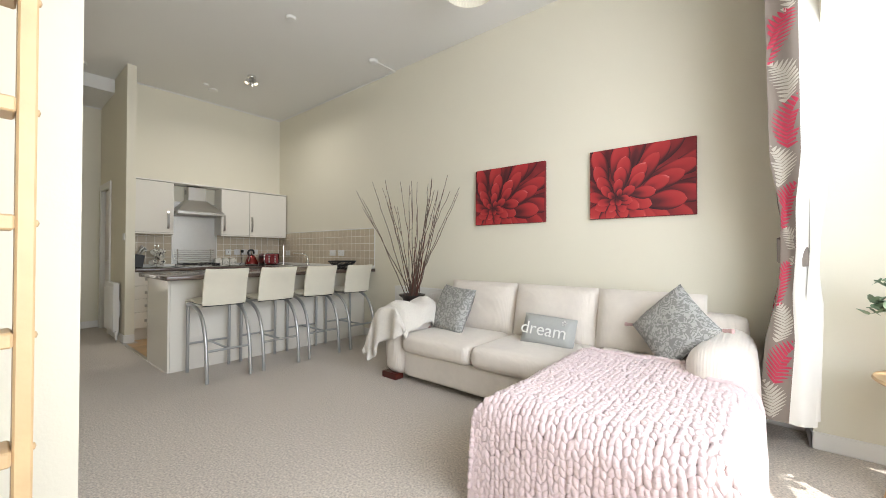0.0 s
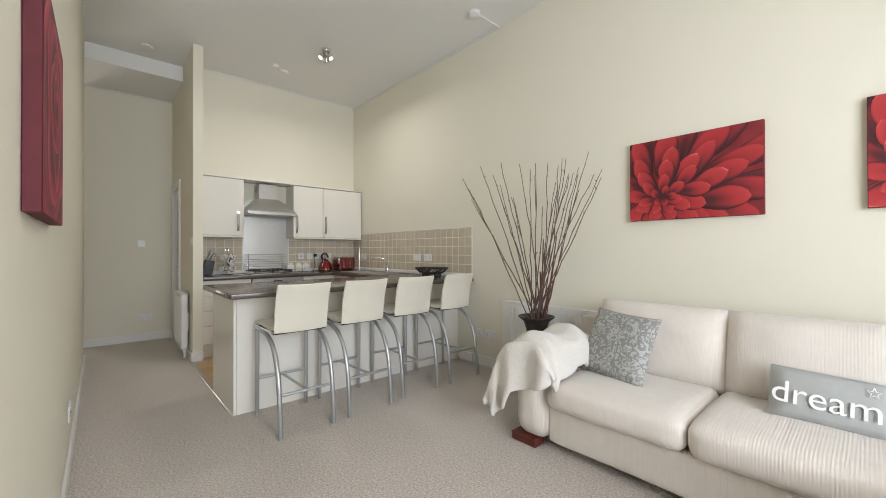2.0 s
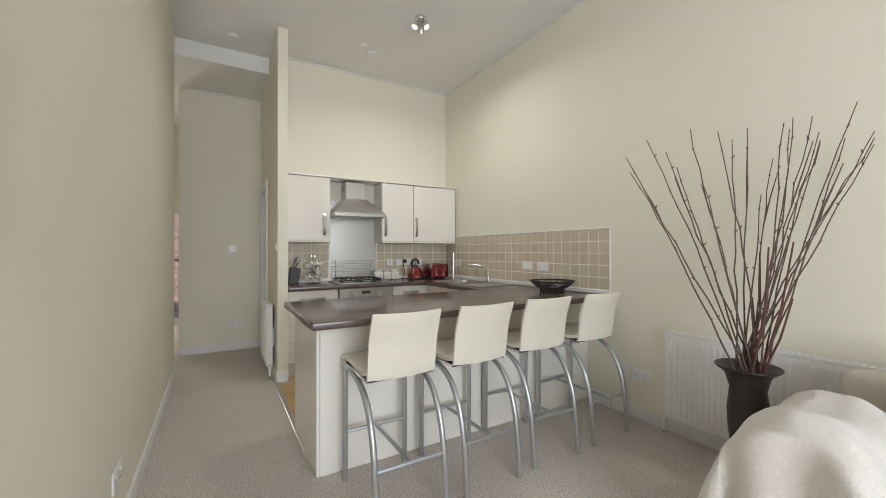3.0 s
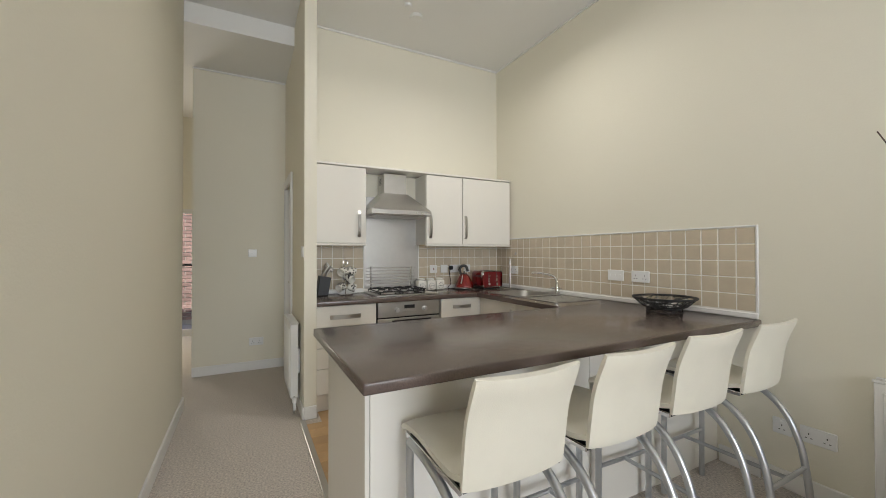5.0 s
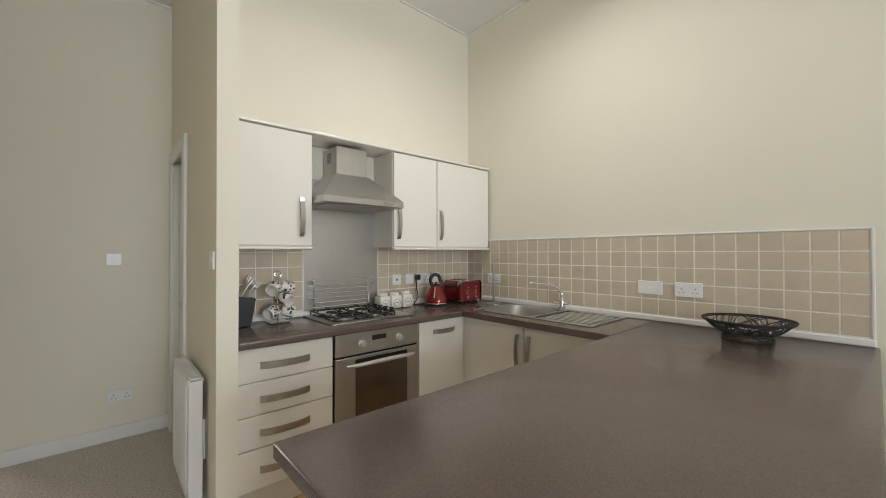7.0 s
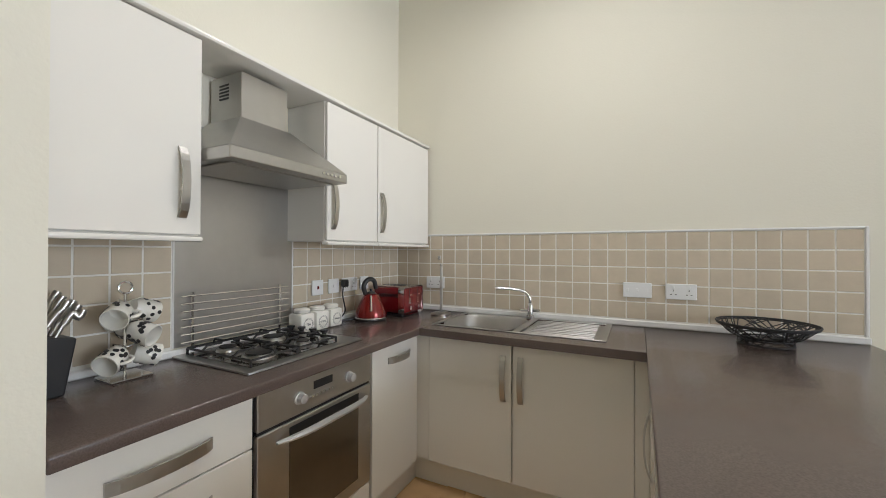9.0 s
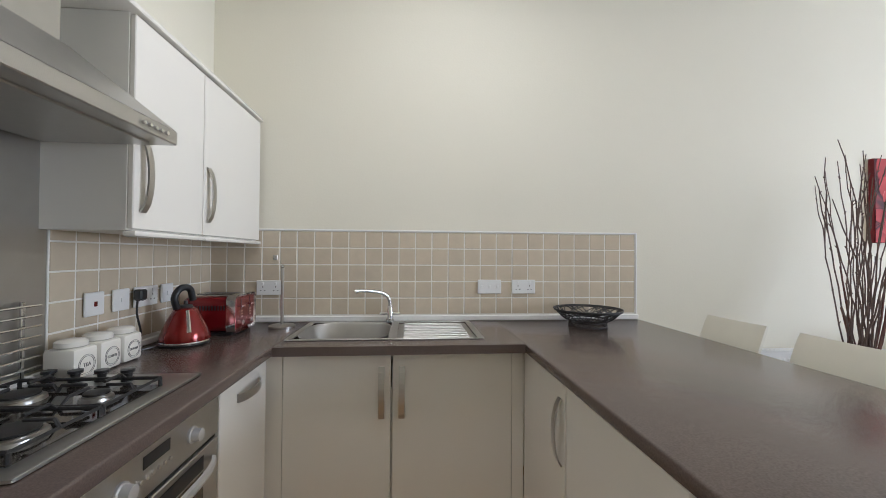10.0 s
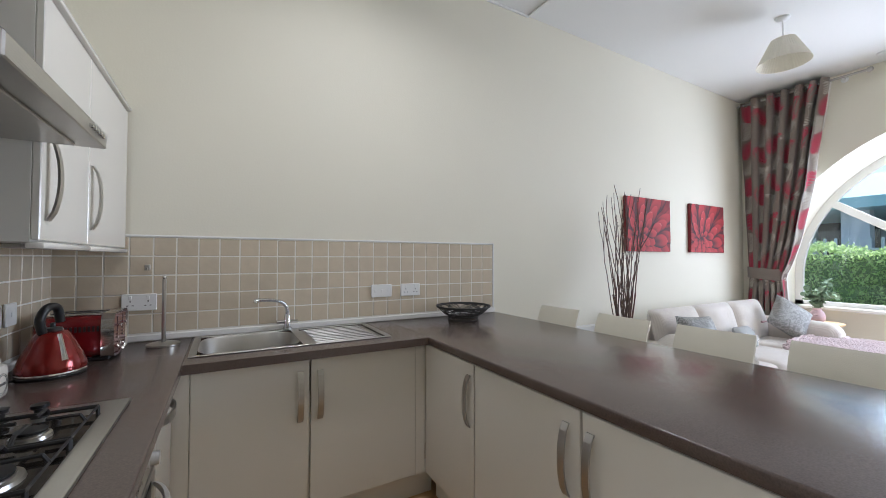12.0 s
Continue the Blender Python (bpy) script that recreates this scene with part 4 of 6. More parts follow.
# ---- radiators ----
def radiator(name, x0, x1, y0, y1, z0, z1, label, face):
    rd = thing(name, (x0 + x1) / 2, (y0 + y1) / 2, z0, label, "radiator")
    part("panel", box(x0, x1, y0, y1, z0, z1 - 0.012, 0.004), M_RADIATOR, rd)
    bm = bmesh.new()
    n = int((x1 - x0 - 0.04) / 0.033)
    for k in range(n):
        x = x0 + 0.03 + k * 0.033
        yy = y0 if face < 0 else y1
        box(x, x + 0.02, yy - 0.006, yy + 0.006, z0 + 0.04, z1 - 0.05, 0.004, bm=bm)
    part("flute", bm, M_RADIATOR, rd, kind="stuff")
    bm = box(x0 - 0.004, x1 + 0.004, y0 - 0.004, y0 + 0.006, z1 - 0.012, z1)
    box(x0 - 0.004, x1 + 0.004, y1 - 0.006, y1 + 0.004, z1 - 0.012, z1, bm=bm)
    for k in range(int((x1 - x0) / 0.03)):
        box(x0 + k * 0.03, x0 + k * 0.03 + 0.018, y0 + 0.006, y1 - 0.006, z1 - 0.010, z1 - 0.003, bm=bm)
    part("grille", bm, M_RADIATOR, rd)
    return rd


rd = radiator("radiator", -3.46, -2.25, 3.325, 3.385, 0.12, 0.715, "white panel radiator on the long wall behind the sofa", -1)
part("bracket", box(-3.3, -2.4, 3.385, 3.409, 0.3, 0.5), M_RADIATOR, rd)
part("valve", lathe(-3.485, 3.355, [(0.014, 0.02), (0.014, 0.08), (0.02, 0.085), (0.02, 0.13), (0, 0.132)], 14), M_PLASTIC, rd, smooth=True)
part("pipe", tube([(-3.485, 3.355, 0.0), (-3.485, 3.355, 0.10), (-3.45, 3.355, 0.14)], 0.008), M_SATIN, rd)
rd = radiator("radiator", -6.66, -6.13, 1.085, 1.145, 0.12, 0.73, "white panel radiator in the hall", -1)
part("bracket", box(-6.6, -6.2, 1.145, 1.167, 0.3, 0.5), M_RADIATOR, rd)
part("valve", lathe(-6.115, 1.115, [(0.012, 0.03), (0.012, 0.09), (0.018, 0.095), (0.018, 0.13), (0, 0.132)], 14), M_PLASTIC, rd, smooth=True)
part("pipe", tube([(-6.115, 1.115, 0.0), (-6.115, 1.115, 0.10), (-6.14, 1.115, 0.14)], 0.008), M_SATIN, rd)

# ---- ceiling fittings ----
sd = thing("smoke_detector", -3.56, 3.05, CEIL, "white round smoke detector on the ceiling", "smoke detector")
part("body", lathe(-3.56, 3.05, [(0.0, CEIL - 0.04), (0.035, CEIL - 0.04), (0.05, CEIL - 0.03), (0.055, CEIL - 0.012), (0.055, CEIL - 0.001)], 24), M_PLASTIC, sd, smooth=True)
for x, y, r in ((-5.98, 2.13, 0.06), (-5.86, 2.0, 0.035), (-3.53, 1.98, 0.05), (-6.35, 0.8, 0.05), (0.0, 2.05, 0.05)):
    tagged(part("ceiling_rose", lathe(x, y, [(0.0, CEIL - 0.022), (r * 0.8, CEIL - 0.022), (r, CEIL - 0.012), (r, CEIL - 0.001)], 20), M_PLASTIC, smooth=True), "small round white ceiling fitting", "ceiling fitting", "ceiling fittings")
sp = thing("spotlight", -5.13, 2.30, CEIL, "chrome ceiling spotlight cluster", "spotlight")
part("plate", lathe(-5.13, 2.30, [(0.0, CEIL - 0.03), (0.05, CEIL - 0.03), (0.055, CEIL - 0.02), (0.055, CEIL - 0.001)], 20), M_CHROME, sp, smooth=True)
M_BULB = bpy.data.materials.new("lit_bulb")
M_BULB.use_nodes = True
M_BULB.node_tree.nodes["Principled BSDF"].inputs["Emission Color"].default_value = (1.0, 0.8, 0.55, 1)
M_BULB.node_tree.nodes["Principled BSDF"].inputs["Emission Strength"].default_value = 2.0
for a in (30, 150, 270):
    d = Vector((math.cos(radians(a)) * 0.5, math.sin(radians(a)) * 0.5, -0.85)).normalized()
    p = Vector((-5.13 + 0.03 * math.cos(radians(a)), 2.30 + 0.03 * math.sin(radians(a)), CEIL - 0.05))
    part("arm", tube([(-5.13, 2.30, CEIL - 0.03), p], 0.006, seg=6), M_CHROME, sp)
    m = Matrix.Translation(p) @ d.to_track_quat("Z", "Y").to_matrix().to_4x4()
    hd_ = part("lamp_head", lathe(0, 0, [(0.012, -0.01), (0.026, 0.005), (0.030, 0.07), (0.027, 0.07), (0.024, 0.02), (0.0, 0.02)], 16, m=m), M_CHROME, sp, smooth=True)
    part("bulb", lathe(0, 0, [(0.023, 0.045), (0.023, 0.060), (0.0, 0.066)], 14, m=m), M_BULB, hd_, smooth=True)
pl = thing("pendant_lamp", -1.6, 2.32, CEIL, "cream pleated pendant lampshade on a white cord", "lamp")
part("rose", lathe(-1.6, 2.32, [(0.0, CEIL - 0.03), (0.03, CEIL - 0.03), (0.05, CEIL - 0.015), (0.052, CEIL - 0.001)], 20), M_PLASTIC, pl, smooth=True)
part("cord", tube([(-1.6, 2.32, CEIL - 0.03), (-1.6, 2.32, 3.23)], 0.004, seg=6), M_PLASTIC, pl)
bm = bmesh.new()
rings = []
for r, z in ((0.085, 3.255), (0.188, 3.045), (0.184, 3.045), (0.081, 3.255)):
    rings.append([bm.verts.new((-1.6 + (r + 0.003 * (k % 2)) * math.cos(2 * math.pi * k / 96), 2.32 + (r + 0.003 * (k % 2)) * math.sin(2 * math.pi * k / 96), z)) for k in range(96)])
for p, q in zip(rings, rings[1:] + rings[:1]):
    for k in range(96):
        bm.faces.new((p[k], p[(k + 1) % 96], q[(k + 1) % 96], q[k]))
part("shade", bm, M_SHADE, pl)
part("spider", box(-1.682, -1.518, 2.317, 2.323, 3.238, 3.243), M_PLASTIC, pl)


# ---- bar stools ----
def bar_stool(yc):
    st = thing("bar_stool", -3.83, yc, 0, "cream leather bar stool with curved silver tube legs", "stool", "bar stools at the peninsula")
    h = 0.18
    for s in (1, -1):
        part("back_leg", tube(smooth_pts([(-3.57, yc + s * h, 0.004), (-3.585, yc + s * h, 0.20), (-3.615, yc + s * h, 0.38), (-3.68, yc + s * h, 0.52), (-3.78, yc + s * h, 0.60), (-3.92, yc + s * h, 0.635), (-4.05, yc + s * h, 0.638)]), 0.0155, seg=10), M_ALU, st, smooth=True)
        part("front_leg", tube([(-4.06, yc + s * h, 0.004), (-4.055, yc + s * h, 0.636)], 0.0145, seg=10), M_ALU, st, smooth=True)
    part("footrest", tube([(-3.595, yc - h, 0.27), (-3.595, yc + h, 0.27)], 0.011), M_ALU, st, smooth=True)
    part("stretcher", tube([(-4.058, yc - h, 0.27), (-4.058, yc + h, 0.27)], 0.010), M_ALU, st, smooth=True)
    part("stretcher", tube([(-3.595, yc, 0.27), (-4.058, yc, 0.27)], 0.010), M_ALU, st, smooth=True)
    for s in (1, -1):
        part("seat_rail", box(-4.09, -3.70, yc + s * 0.178 - 0.005, yc + s * 0.178 + 0.005, 0.640, 0.657, 0.002), M_CHROME, st, "chrome seat rail")
    part("seat_plate", box(-4.08, -3.70, yc - 0.172, yc + 0.172, 0.640, 0.654, 0.004), M_BLACK, st)

    def shell(pts, th, wid, bow):
        bm = bmesh.new()
        pts = smooth_pts(pts, 5)
        rings = []
        for i, p in enumerate(pts):
            d = (pts[min(i + 1, len(pts) - 1)] - pts[max(i - 1, 0)]).normalized()
            n = Vector((d.z, 0, -d.x))
            ring = []
            for q in range(9):
                u = q / 4 - 1
                ring.append((u, 1))
            ring += [(u, -1) for u, _ in ring[::-1]]
            e = 1 - 0.35 * (i == 0 or i == len(pts) - 1)
            rings.append([bm.verts.new(p + Vector((0, u * wid * (1 - 0.012 * (abs(i / (len(pts) - 1) - 0.5) * 2) ** 6), 0)) + n * (k * th / 2 * (1 - 0.45 * abs(u) ** 8) * e - bow * u * u)) for u, k in ring])
        m = len(rings[0])
        for a, b in zip(rings, rings[1:]):
            for k in range(m):
                bm.faces.new((a[k], a[(k + 1) % m], b[(k + 1) % m], b[k]))
        bm.faces.new(rings[0])
        bm.faces.new(rings[-1][::-1])
        for v in bm.verts:
            v.co += Vector((0, yc, 0))
        return bm

    part("seat", shell([(-4.135, 0, 0.652), (-4.09, 0, 0.674), (-3.98, 0, 0.684), (-3.85, 0, 0.672), (-3.76, 0, 0.672), (-3.69, 0, 0.690)], 0.034, 0.182, 0.0), M_LEATHER, st, smooth=True)
    part("backrest", shell([(-3.68, 0, 0.652), (-3.668, 0, 0.74), (-3.65, 0, 0.85), (-3.605, 0, 0.972)], 0.026, 0.182, 0.016), M_LEATHER, st, smooth=True)
    return st


st0 = bar_stool(1.455)
for yc, back, turn in ((1.937, 0.012, 1.0), (2.445, 0.038, -1.5), (2.952, 0.040, 1.0)):
    copy_thing(st0, pose(-3.83 - back, yc, 0, 0, 0, turn))

# ---- sofa ----
sofa = thing("corner_sofa", -1.2, 2.9, 0, "cream jumbo-cord chaise sofa against the long wall", "sofa")
part("base", soft_box(-2.37, -0.27, 2.42, 3.24, 0.05, 0.27, 0.03, 0.004, 1), M_CORD, sofa, smooth=True)
part("chaise_base", soft_box(-0.85, -0.04, 1.55, 2.43, 0.05, 0.27, 0.03, 0.004, 2), M_CORD, sofa, smooth=True)
part("back_frame", soft_box(-2.55, -0.02, 3.12, 3.31, 0.08, 0.72, 0.05, 0.01, 3), M_CORD, sofa, smooth=True)
part("arm", soft_box(-2.60, -2.36, 2.38, 3.26, 0.05, 0.58, 0.09, 0.02, 4), M_CORD_Z, sofa, smooth=True)
part("arm", soft_box(-0.27, 0.02, 2.36, 3.26, 0.05, 0.64, 0.11, 0.02, 5), M_CORD_Z, sofa, smooth=True)
part("seat_cushion", soft_box(-2.36, -1.64, 2.36, 3.02, 0.265, 0.435, 0.06, 0.014, 6), M_CORD, sofa, smooth=True)
part("seat_cushion", soft_box(-1.63, -0.90, 2.36, 3.02, 0.265, 0.435, 0.06, 0.014, 7), M_CORD, sofa, smooth=True)
part("seat_cushion", soft_box(-0.88, -0.28, 1.62, 3.02, 0.265, 0.445, 0.06, 0.012, 8), M_CORD, sofa, smooth=True)
for x0, x1, s in ((-2.34, -1.63, 9), (-1.61, -0.93, 10), (-0.91, -0.24, 11)):
    m = Matrix.Translation(((x0 + x1) / 2, 3.05, 0.625)) @ Matrix.Rotation(radians(-13), 4, "X")
    part("back_cushion", pillow(m, x1 - x0 + 0.02, 0.47, 0.24, 16, seed=s), M_CORD, sofa, smooth=True)
for x, y in ((-2.52, 2.43), (-2.52, 3.2), (-0.1, 3.2), (-0.82, 1.62), (-0.1, 1.62)):
    bm = box(x - 0.09, x + 0.09, y - 0.05, y + 0.05, 0, 0.055, 0.006)
    part("foot", bm, M_FOOT, sofa)


# ---- knitted blanket over the chaise ----
def knit():
    bm = bmesh.new()
    rnd = random.Random(11)
    ico = bmesh.new()
    bmesh.ops.create_icosphere(ico, subdivisions=2, radius=1)
    base = [v.co.copy() for v in ico.verts]
    faces = [[v.index for v in f.verts] for f in ico.faces]
    ico.free()
    verts, polys = [], []
    cw, rh = 0.047, 0.031

    def surf(u, v):
        """u across from the left hem to the right hem, v from the back hem to the front hem, in metres along the cloth."""
        top_w, r = 0.735, 0.11
        arc = r * math.pi / 2

        def bend(d):
            if d < 0:
                return d, 0.0
            if d < arc:
                return r * math.sin(d / r), r * (1 - math.cos(d / r))
            return r + 0.04 * (d - arc), r + (d - arc)
        xl, zl = bend(-u) if u < 0 else (0, 0)
        xr, zr = bend(u - top_w) if u > top_w else (0, 0)
        yf, zf = bend(v - 1.05) if v > 1.05 else (0, 0)
        x = -0.815 + max(min(u, top_w), 0) - xl + xr
        y = 2.60 - min(v, 1.05) - yf
        z = 0.495 - max(zl + zr, zf)
        z += 0.012 * noise.noise(Vector((x * 3, y * 3, 1.0)))
        return Vector((x, y, z))

    nu0, nu1 = -int(0.46 / cw), int((0.735 + 0.36) / cw)
    for i in range(nu0, nu1 + 1):
        for j in range(int(1.56 / rh)):
            for s in (-1, 1):
                u, v = i * cw + s * cw * 0.25, j * rh + 0.02
                if u > 0.66 and v < 0.24 + (u - 0.66) * 0.15:
                    continue
                u += 0.006 * rnd.uniform(-1, 1)
                v += 0.006 * rnd.uniform(-1, 1) + (0.018 if i % 2 else 0)
                p = surf(u, v)
                pu, pv = surf(u + 0.01, v) - p, surf(u, v + 0.01) - p
                pu.normalize()
                pv.normalize()
                n = pv.cross(pu)
                n = n.normalized() if n.length > 0.1 else Vector((0, 0, 1))
                if n.z < -0.2:
                    n = -n
                lean = s * (0.34 + 0.12 * rnd.uniform(-1, 1))
                a = (pv * math.cos(lean) + pu * math.sin(lean)).normalized()
                b = n.cross(a).normalized()
                k = rnd.uniform(0.9, 1.12)
                off = len(verts)
                for q in base:
                    verts.append(p + a * q.x * 0.0265 * k + b * q.y * 0.016 * k + n * (q.z * 0.0145 * k))
                polys += [[off + t for t in f] for f in faces]
    for k in range(150):
        f = k * 0.0155
        if f < 0.34:
            u, v = 0.02 + f * 1.9, 0.03 + 0.012 * math.sin(k * 0.9)
        elif f < 0.9:
            u, v = 0.665 + (f - 0.34) * 0.73, 0.245
        else:
            u, v = 1.075, 0.26 + f - 0.9
        for s in (-1, 1):
            p = surf(u, v)
            pv = (surf(u + 0.01, v + 0.001) - p) if f < 0.9 else (surf(u, v + 0.01) - p)
            a = (pv.normalized() + Vector((1, -1, 0)) * 0.30 * s).normalized()
            n = Vector((0, 0, 1)) if abs(a.z) < 0.7 else Vector((1, 0, 0))
            b = n.cross(a).normalized()
            n = a.cross(b)
            off = len(verts)
            for q in base:
                verts.append(p + b * s * 0.012 + n * 0.008 + a * q.x * 0.030 + b * q.y * 0.016 + n * q.z * 0.018)
            polys += [[off + t for t in f_] for f_ in faces]
    me = bpy.data.meshes.new("stitches")
    me.from_pydata(verts, [], polys)
    finish(me, True)
    me.materials.append(M_WOOL)
    cl = bmesh.new()
    g = {}
    us = [nu0 * cw + k * 0.04 for k in range(int((nu1 - nu0) * cw / 0.04) + 2)]
    vs = [0.01 + k * 0.04 for k in range(39)]
    for a, u in enumerate(us):
        for b, v in enumerate(vs):
            p = surf(u, v)
            g[a, b] = cl.verts.new(p - Vector((0, 0, 0.006)))
    for a in range(len(us) - 1):
        for b in range(len(vs) - 1):
            if us[a] > 0.64 and vs[b] < 0.24:
                continue
            cl.faces.new((g[a, b], g[a + 1, b], g[a + 1, b + 1], g[a, b + 1]))
    return me, cl


bl = thing("knitted_blanket", -0.5, 1.9, 0.45, "blush pink chunky hand-knit blanket draped over the chaise", "blanket")
me, cl = knit()
st_ = new("stitches", me)
st_.parent, st_.location = bl, -ORG[bl.name]
tagged(st_, kind="stuff")
part("backing", cl, M_WOOL, bl, smooth=True)

# white fleece throw over the arm
th = thing("fleece_throw", -2.5, 2.6, 0.6, "cream fleece throw bunched over the sofa arm", "throw")
SECTION = smooth_pts([(-2.775, 0, 0.26), (-2.745, 0, 0.36), (-2.70, 0, 0.49), (-2.66, 0, 0.60), (-2.58, 0, 0.675), (-2.47, 0, 0.70), (-2.36, 0, 0.685), (-2.275, 0, 0.62), (-2.245, 0, 0.50)], 8)
HEM = ((0.0, 0.24), (0.18, 0.18), (0.34, 0.17), (0.46, 0.24), (0.58, 0.36), (0.8, 0.42), (1.0, 0.46))


def hem_height(u):
    for (u0, z0), (u1, z1) in zip(HEM, HEM[1:]):
        if u <= u1:
            return z0 + (z1 - z0) * (u - u0) / (u1 - u0)
    return HEM[-1][1]


bm = bmesh.new()
rows = []
NF, NV = 16, 40
for i, c in enumerate(SECTION):
    u = i / (len(SECTION) - 1)
    side = max(0.0, 1 - u / 0.42)
    row = []
    for j in range(NF + NV + 1):
        wob = noise.noise(Vector((u * 4.0, j * 0.075, 2.0)))
        if j < NF:
            g = 1 - j / NF
            y = 2.335 - 0.05 * math.sin(min(1.0, g * 2.2) * math.pi / 2) + 0.034 * math.sin(u * 21) * g + 0.03 * wob
            z = c.z - 0.02 + (hem_height(u) - c.z) * g ** 1.25
            x = c.x + (0.035 * g if u < 0.3 else -0.05 * g * (u - 0.3)) + 0.012 * wob
        else:
            v = (j - NF) / NV
            crown = 1 - max(0.0, 1 - v / 0.10) ** 2 * 0.18
            y = 2.335 + 0.52 * v
            x = c.x + side * 0.03 * math.sin(v * 14 + 1) + 0.02 * wob
            z = c.z * (1 - side) * crown + c.z * side + side * 0.12 * v * v + (1 - side) * (0.045 * wob + 0.016 * math.sin(10 * v + 9 * u) + 0.02 * noise.noise(Vector((u * 9, j * 0.16, 5.0))))
            z -= (1 - side) * 0.02
        row.append(bm.verts.new((x, y, z)))
    rows.append(row)
for p, q in zip(rows, rows[1:]):
    for j in range(NF + NV):
        bm.faces.new((p[j], q[j], q[j + 1], p[j + 1]))
ob = part("cloth", bm, M_FLEECE, th, smooth=True)
so = ob.modifiers.new("thick", "SOLIDIFY")
so.thickness, so.offset = 0.03, -1.0
sm = ob.modifiers.new("soft", "SMOOTH")
sm.factor, sm.iterations = 0.5, 3


# ---- scatter cushions ----
def tassel(parent, p, d):
    p, d = Vector(p), Vector(d).normalized()
    bm = tube([p, p + d * 0.015], 0.010, seg=8)
    tube([p + d * 0.015, p + d * 0.05], 0.008, bm=bm, seg=8, r1=0.014)
    part("tassel", bm, M_PINK, parent, "dusty pink tassel", smooth=True)


def damask_cushion(m, w, label, seed):
    o = m.translation
    cu = thing("damask_cushion", o.x, o.y, o.z - w / 2, label, "cushion", "grey damask cushions")
    part("cover", pillow(m, w, w, 0.15, 16, seed=seed, pinch=0.05), M_DAMASK, cu, smooth=True)
    for sx in (1, -1):
        for sz in (1, -1):
            p = m @ Vector((sx * w / 2, 0, sz * w / 2))
            if p.z < o.z + 0.12:
                tassel(cu, p, p - o)


damask_cushion(Matrix.Translation((-2.10, 2.77, 0.62)) @ Matrix.Rotation(radians(-10), 4, "Z") @ Matrix.Rotation(radians(-24), 4, "X") @ Matrix.Rotation(radians(3), 4, "Y"), 0.42, "grey damask cushion with pink tassels beside the throw", 31)
damask_cushion(Matrix.Translation((-0.37, 2.72, 0.68)) @ Matrix.Rotation(radians(-28), 4, "Z") @ Matrix.Rotation(radians(-24), 4, "X") @ Matrix.Rotation(radians(38), 4, "Y"), 0.40, "grey damask cushion with pink tassels propped on its corner", 32)
dc = thing("dream_cushion", -1.2, 2.8, 0.44, "small grey cushion embroidered with the word dream", "cushion")
dm = Matrix.Translation((-1.20, 2.80, 0.535)) @ Matrix.Rotation(radians(8), 4, "Z") @ Matrix.Rotation(radians(-24), 4, "X") @ Matrix.Rotation(radians(4), 4, "Y")
part("cover", pillow(dm, 0.40, 0.23, 0.12, 14, seed=41), M_GREYCLOTH, dc, smooth=True)
text("embroidery", "dream", dm @ pose(-0.02, -0.066, -0.015, 90, 0, 0), 0.135, M_WHITE, dc)
bm = bmesh.new()
pts = []
for k in range(11):
    a = radians(90 + 36 * k)
    r = 0.022 if k % 2 == 0 else 0.009
    pts.append(dm @ Vector((0.125 + r * math.cos(a), -0.062, 0.062 + r * math.sin(a))))
tube(pts, 0.002, bm=bm, seg=5)
part("star", bm, M_WHITE, dc)

# ---- twigs in a tall vase ----
va = thing("floor_vase", -2.86, 3.02, 0, "tall dark bronze trumpet vase standing beside the sofa", "vase")
part("body", lathe(-2.86, 3.02, [(0.10, 0.0), (0.105, 0.02), (0.07, 0.05), (0.062, 0.15), (0.085, 0.35), (0.09, 0.45), (0.078, 0.56), (0.10, 0.635), (0.142, 0.668), (0.142, 0.675), (0.09, 0.65), (0.06, 0.60), (0.0, 0.60)], 28), M_VASE, va, smooth=True)
tg = thing("dried_twigs", -2.86, 3.02, 0.6, "spray of thin dried twigs standing in the vase", "twigs")
rnd = random.Random(8)
LEAN = (-0.57, -0.55, -0.47, -0.38, -0.33, -0.27, -0.20, -0.14, -0.06, 0.0, 0.05, 0.10, 0.14, 0.17, 0.20, 0.23, 0.26, 0.29, 0.32, 0.36, 0.40, 0.44, 0.50, 0.56)
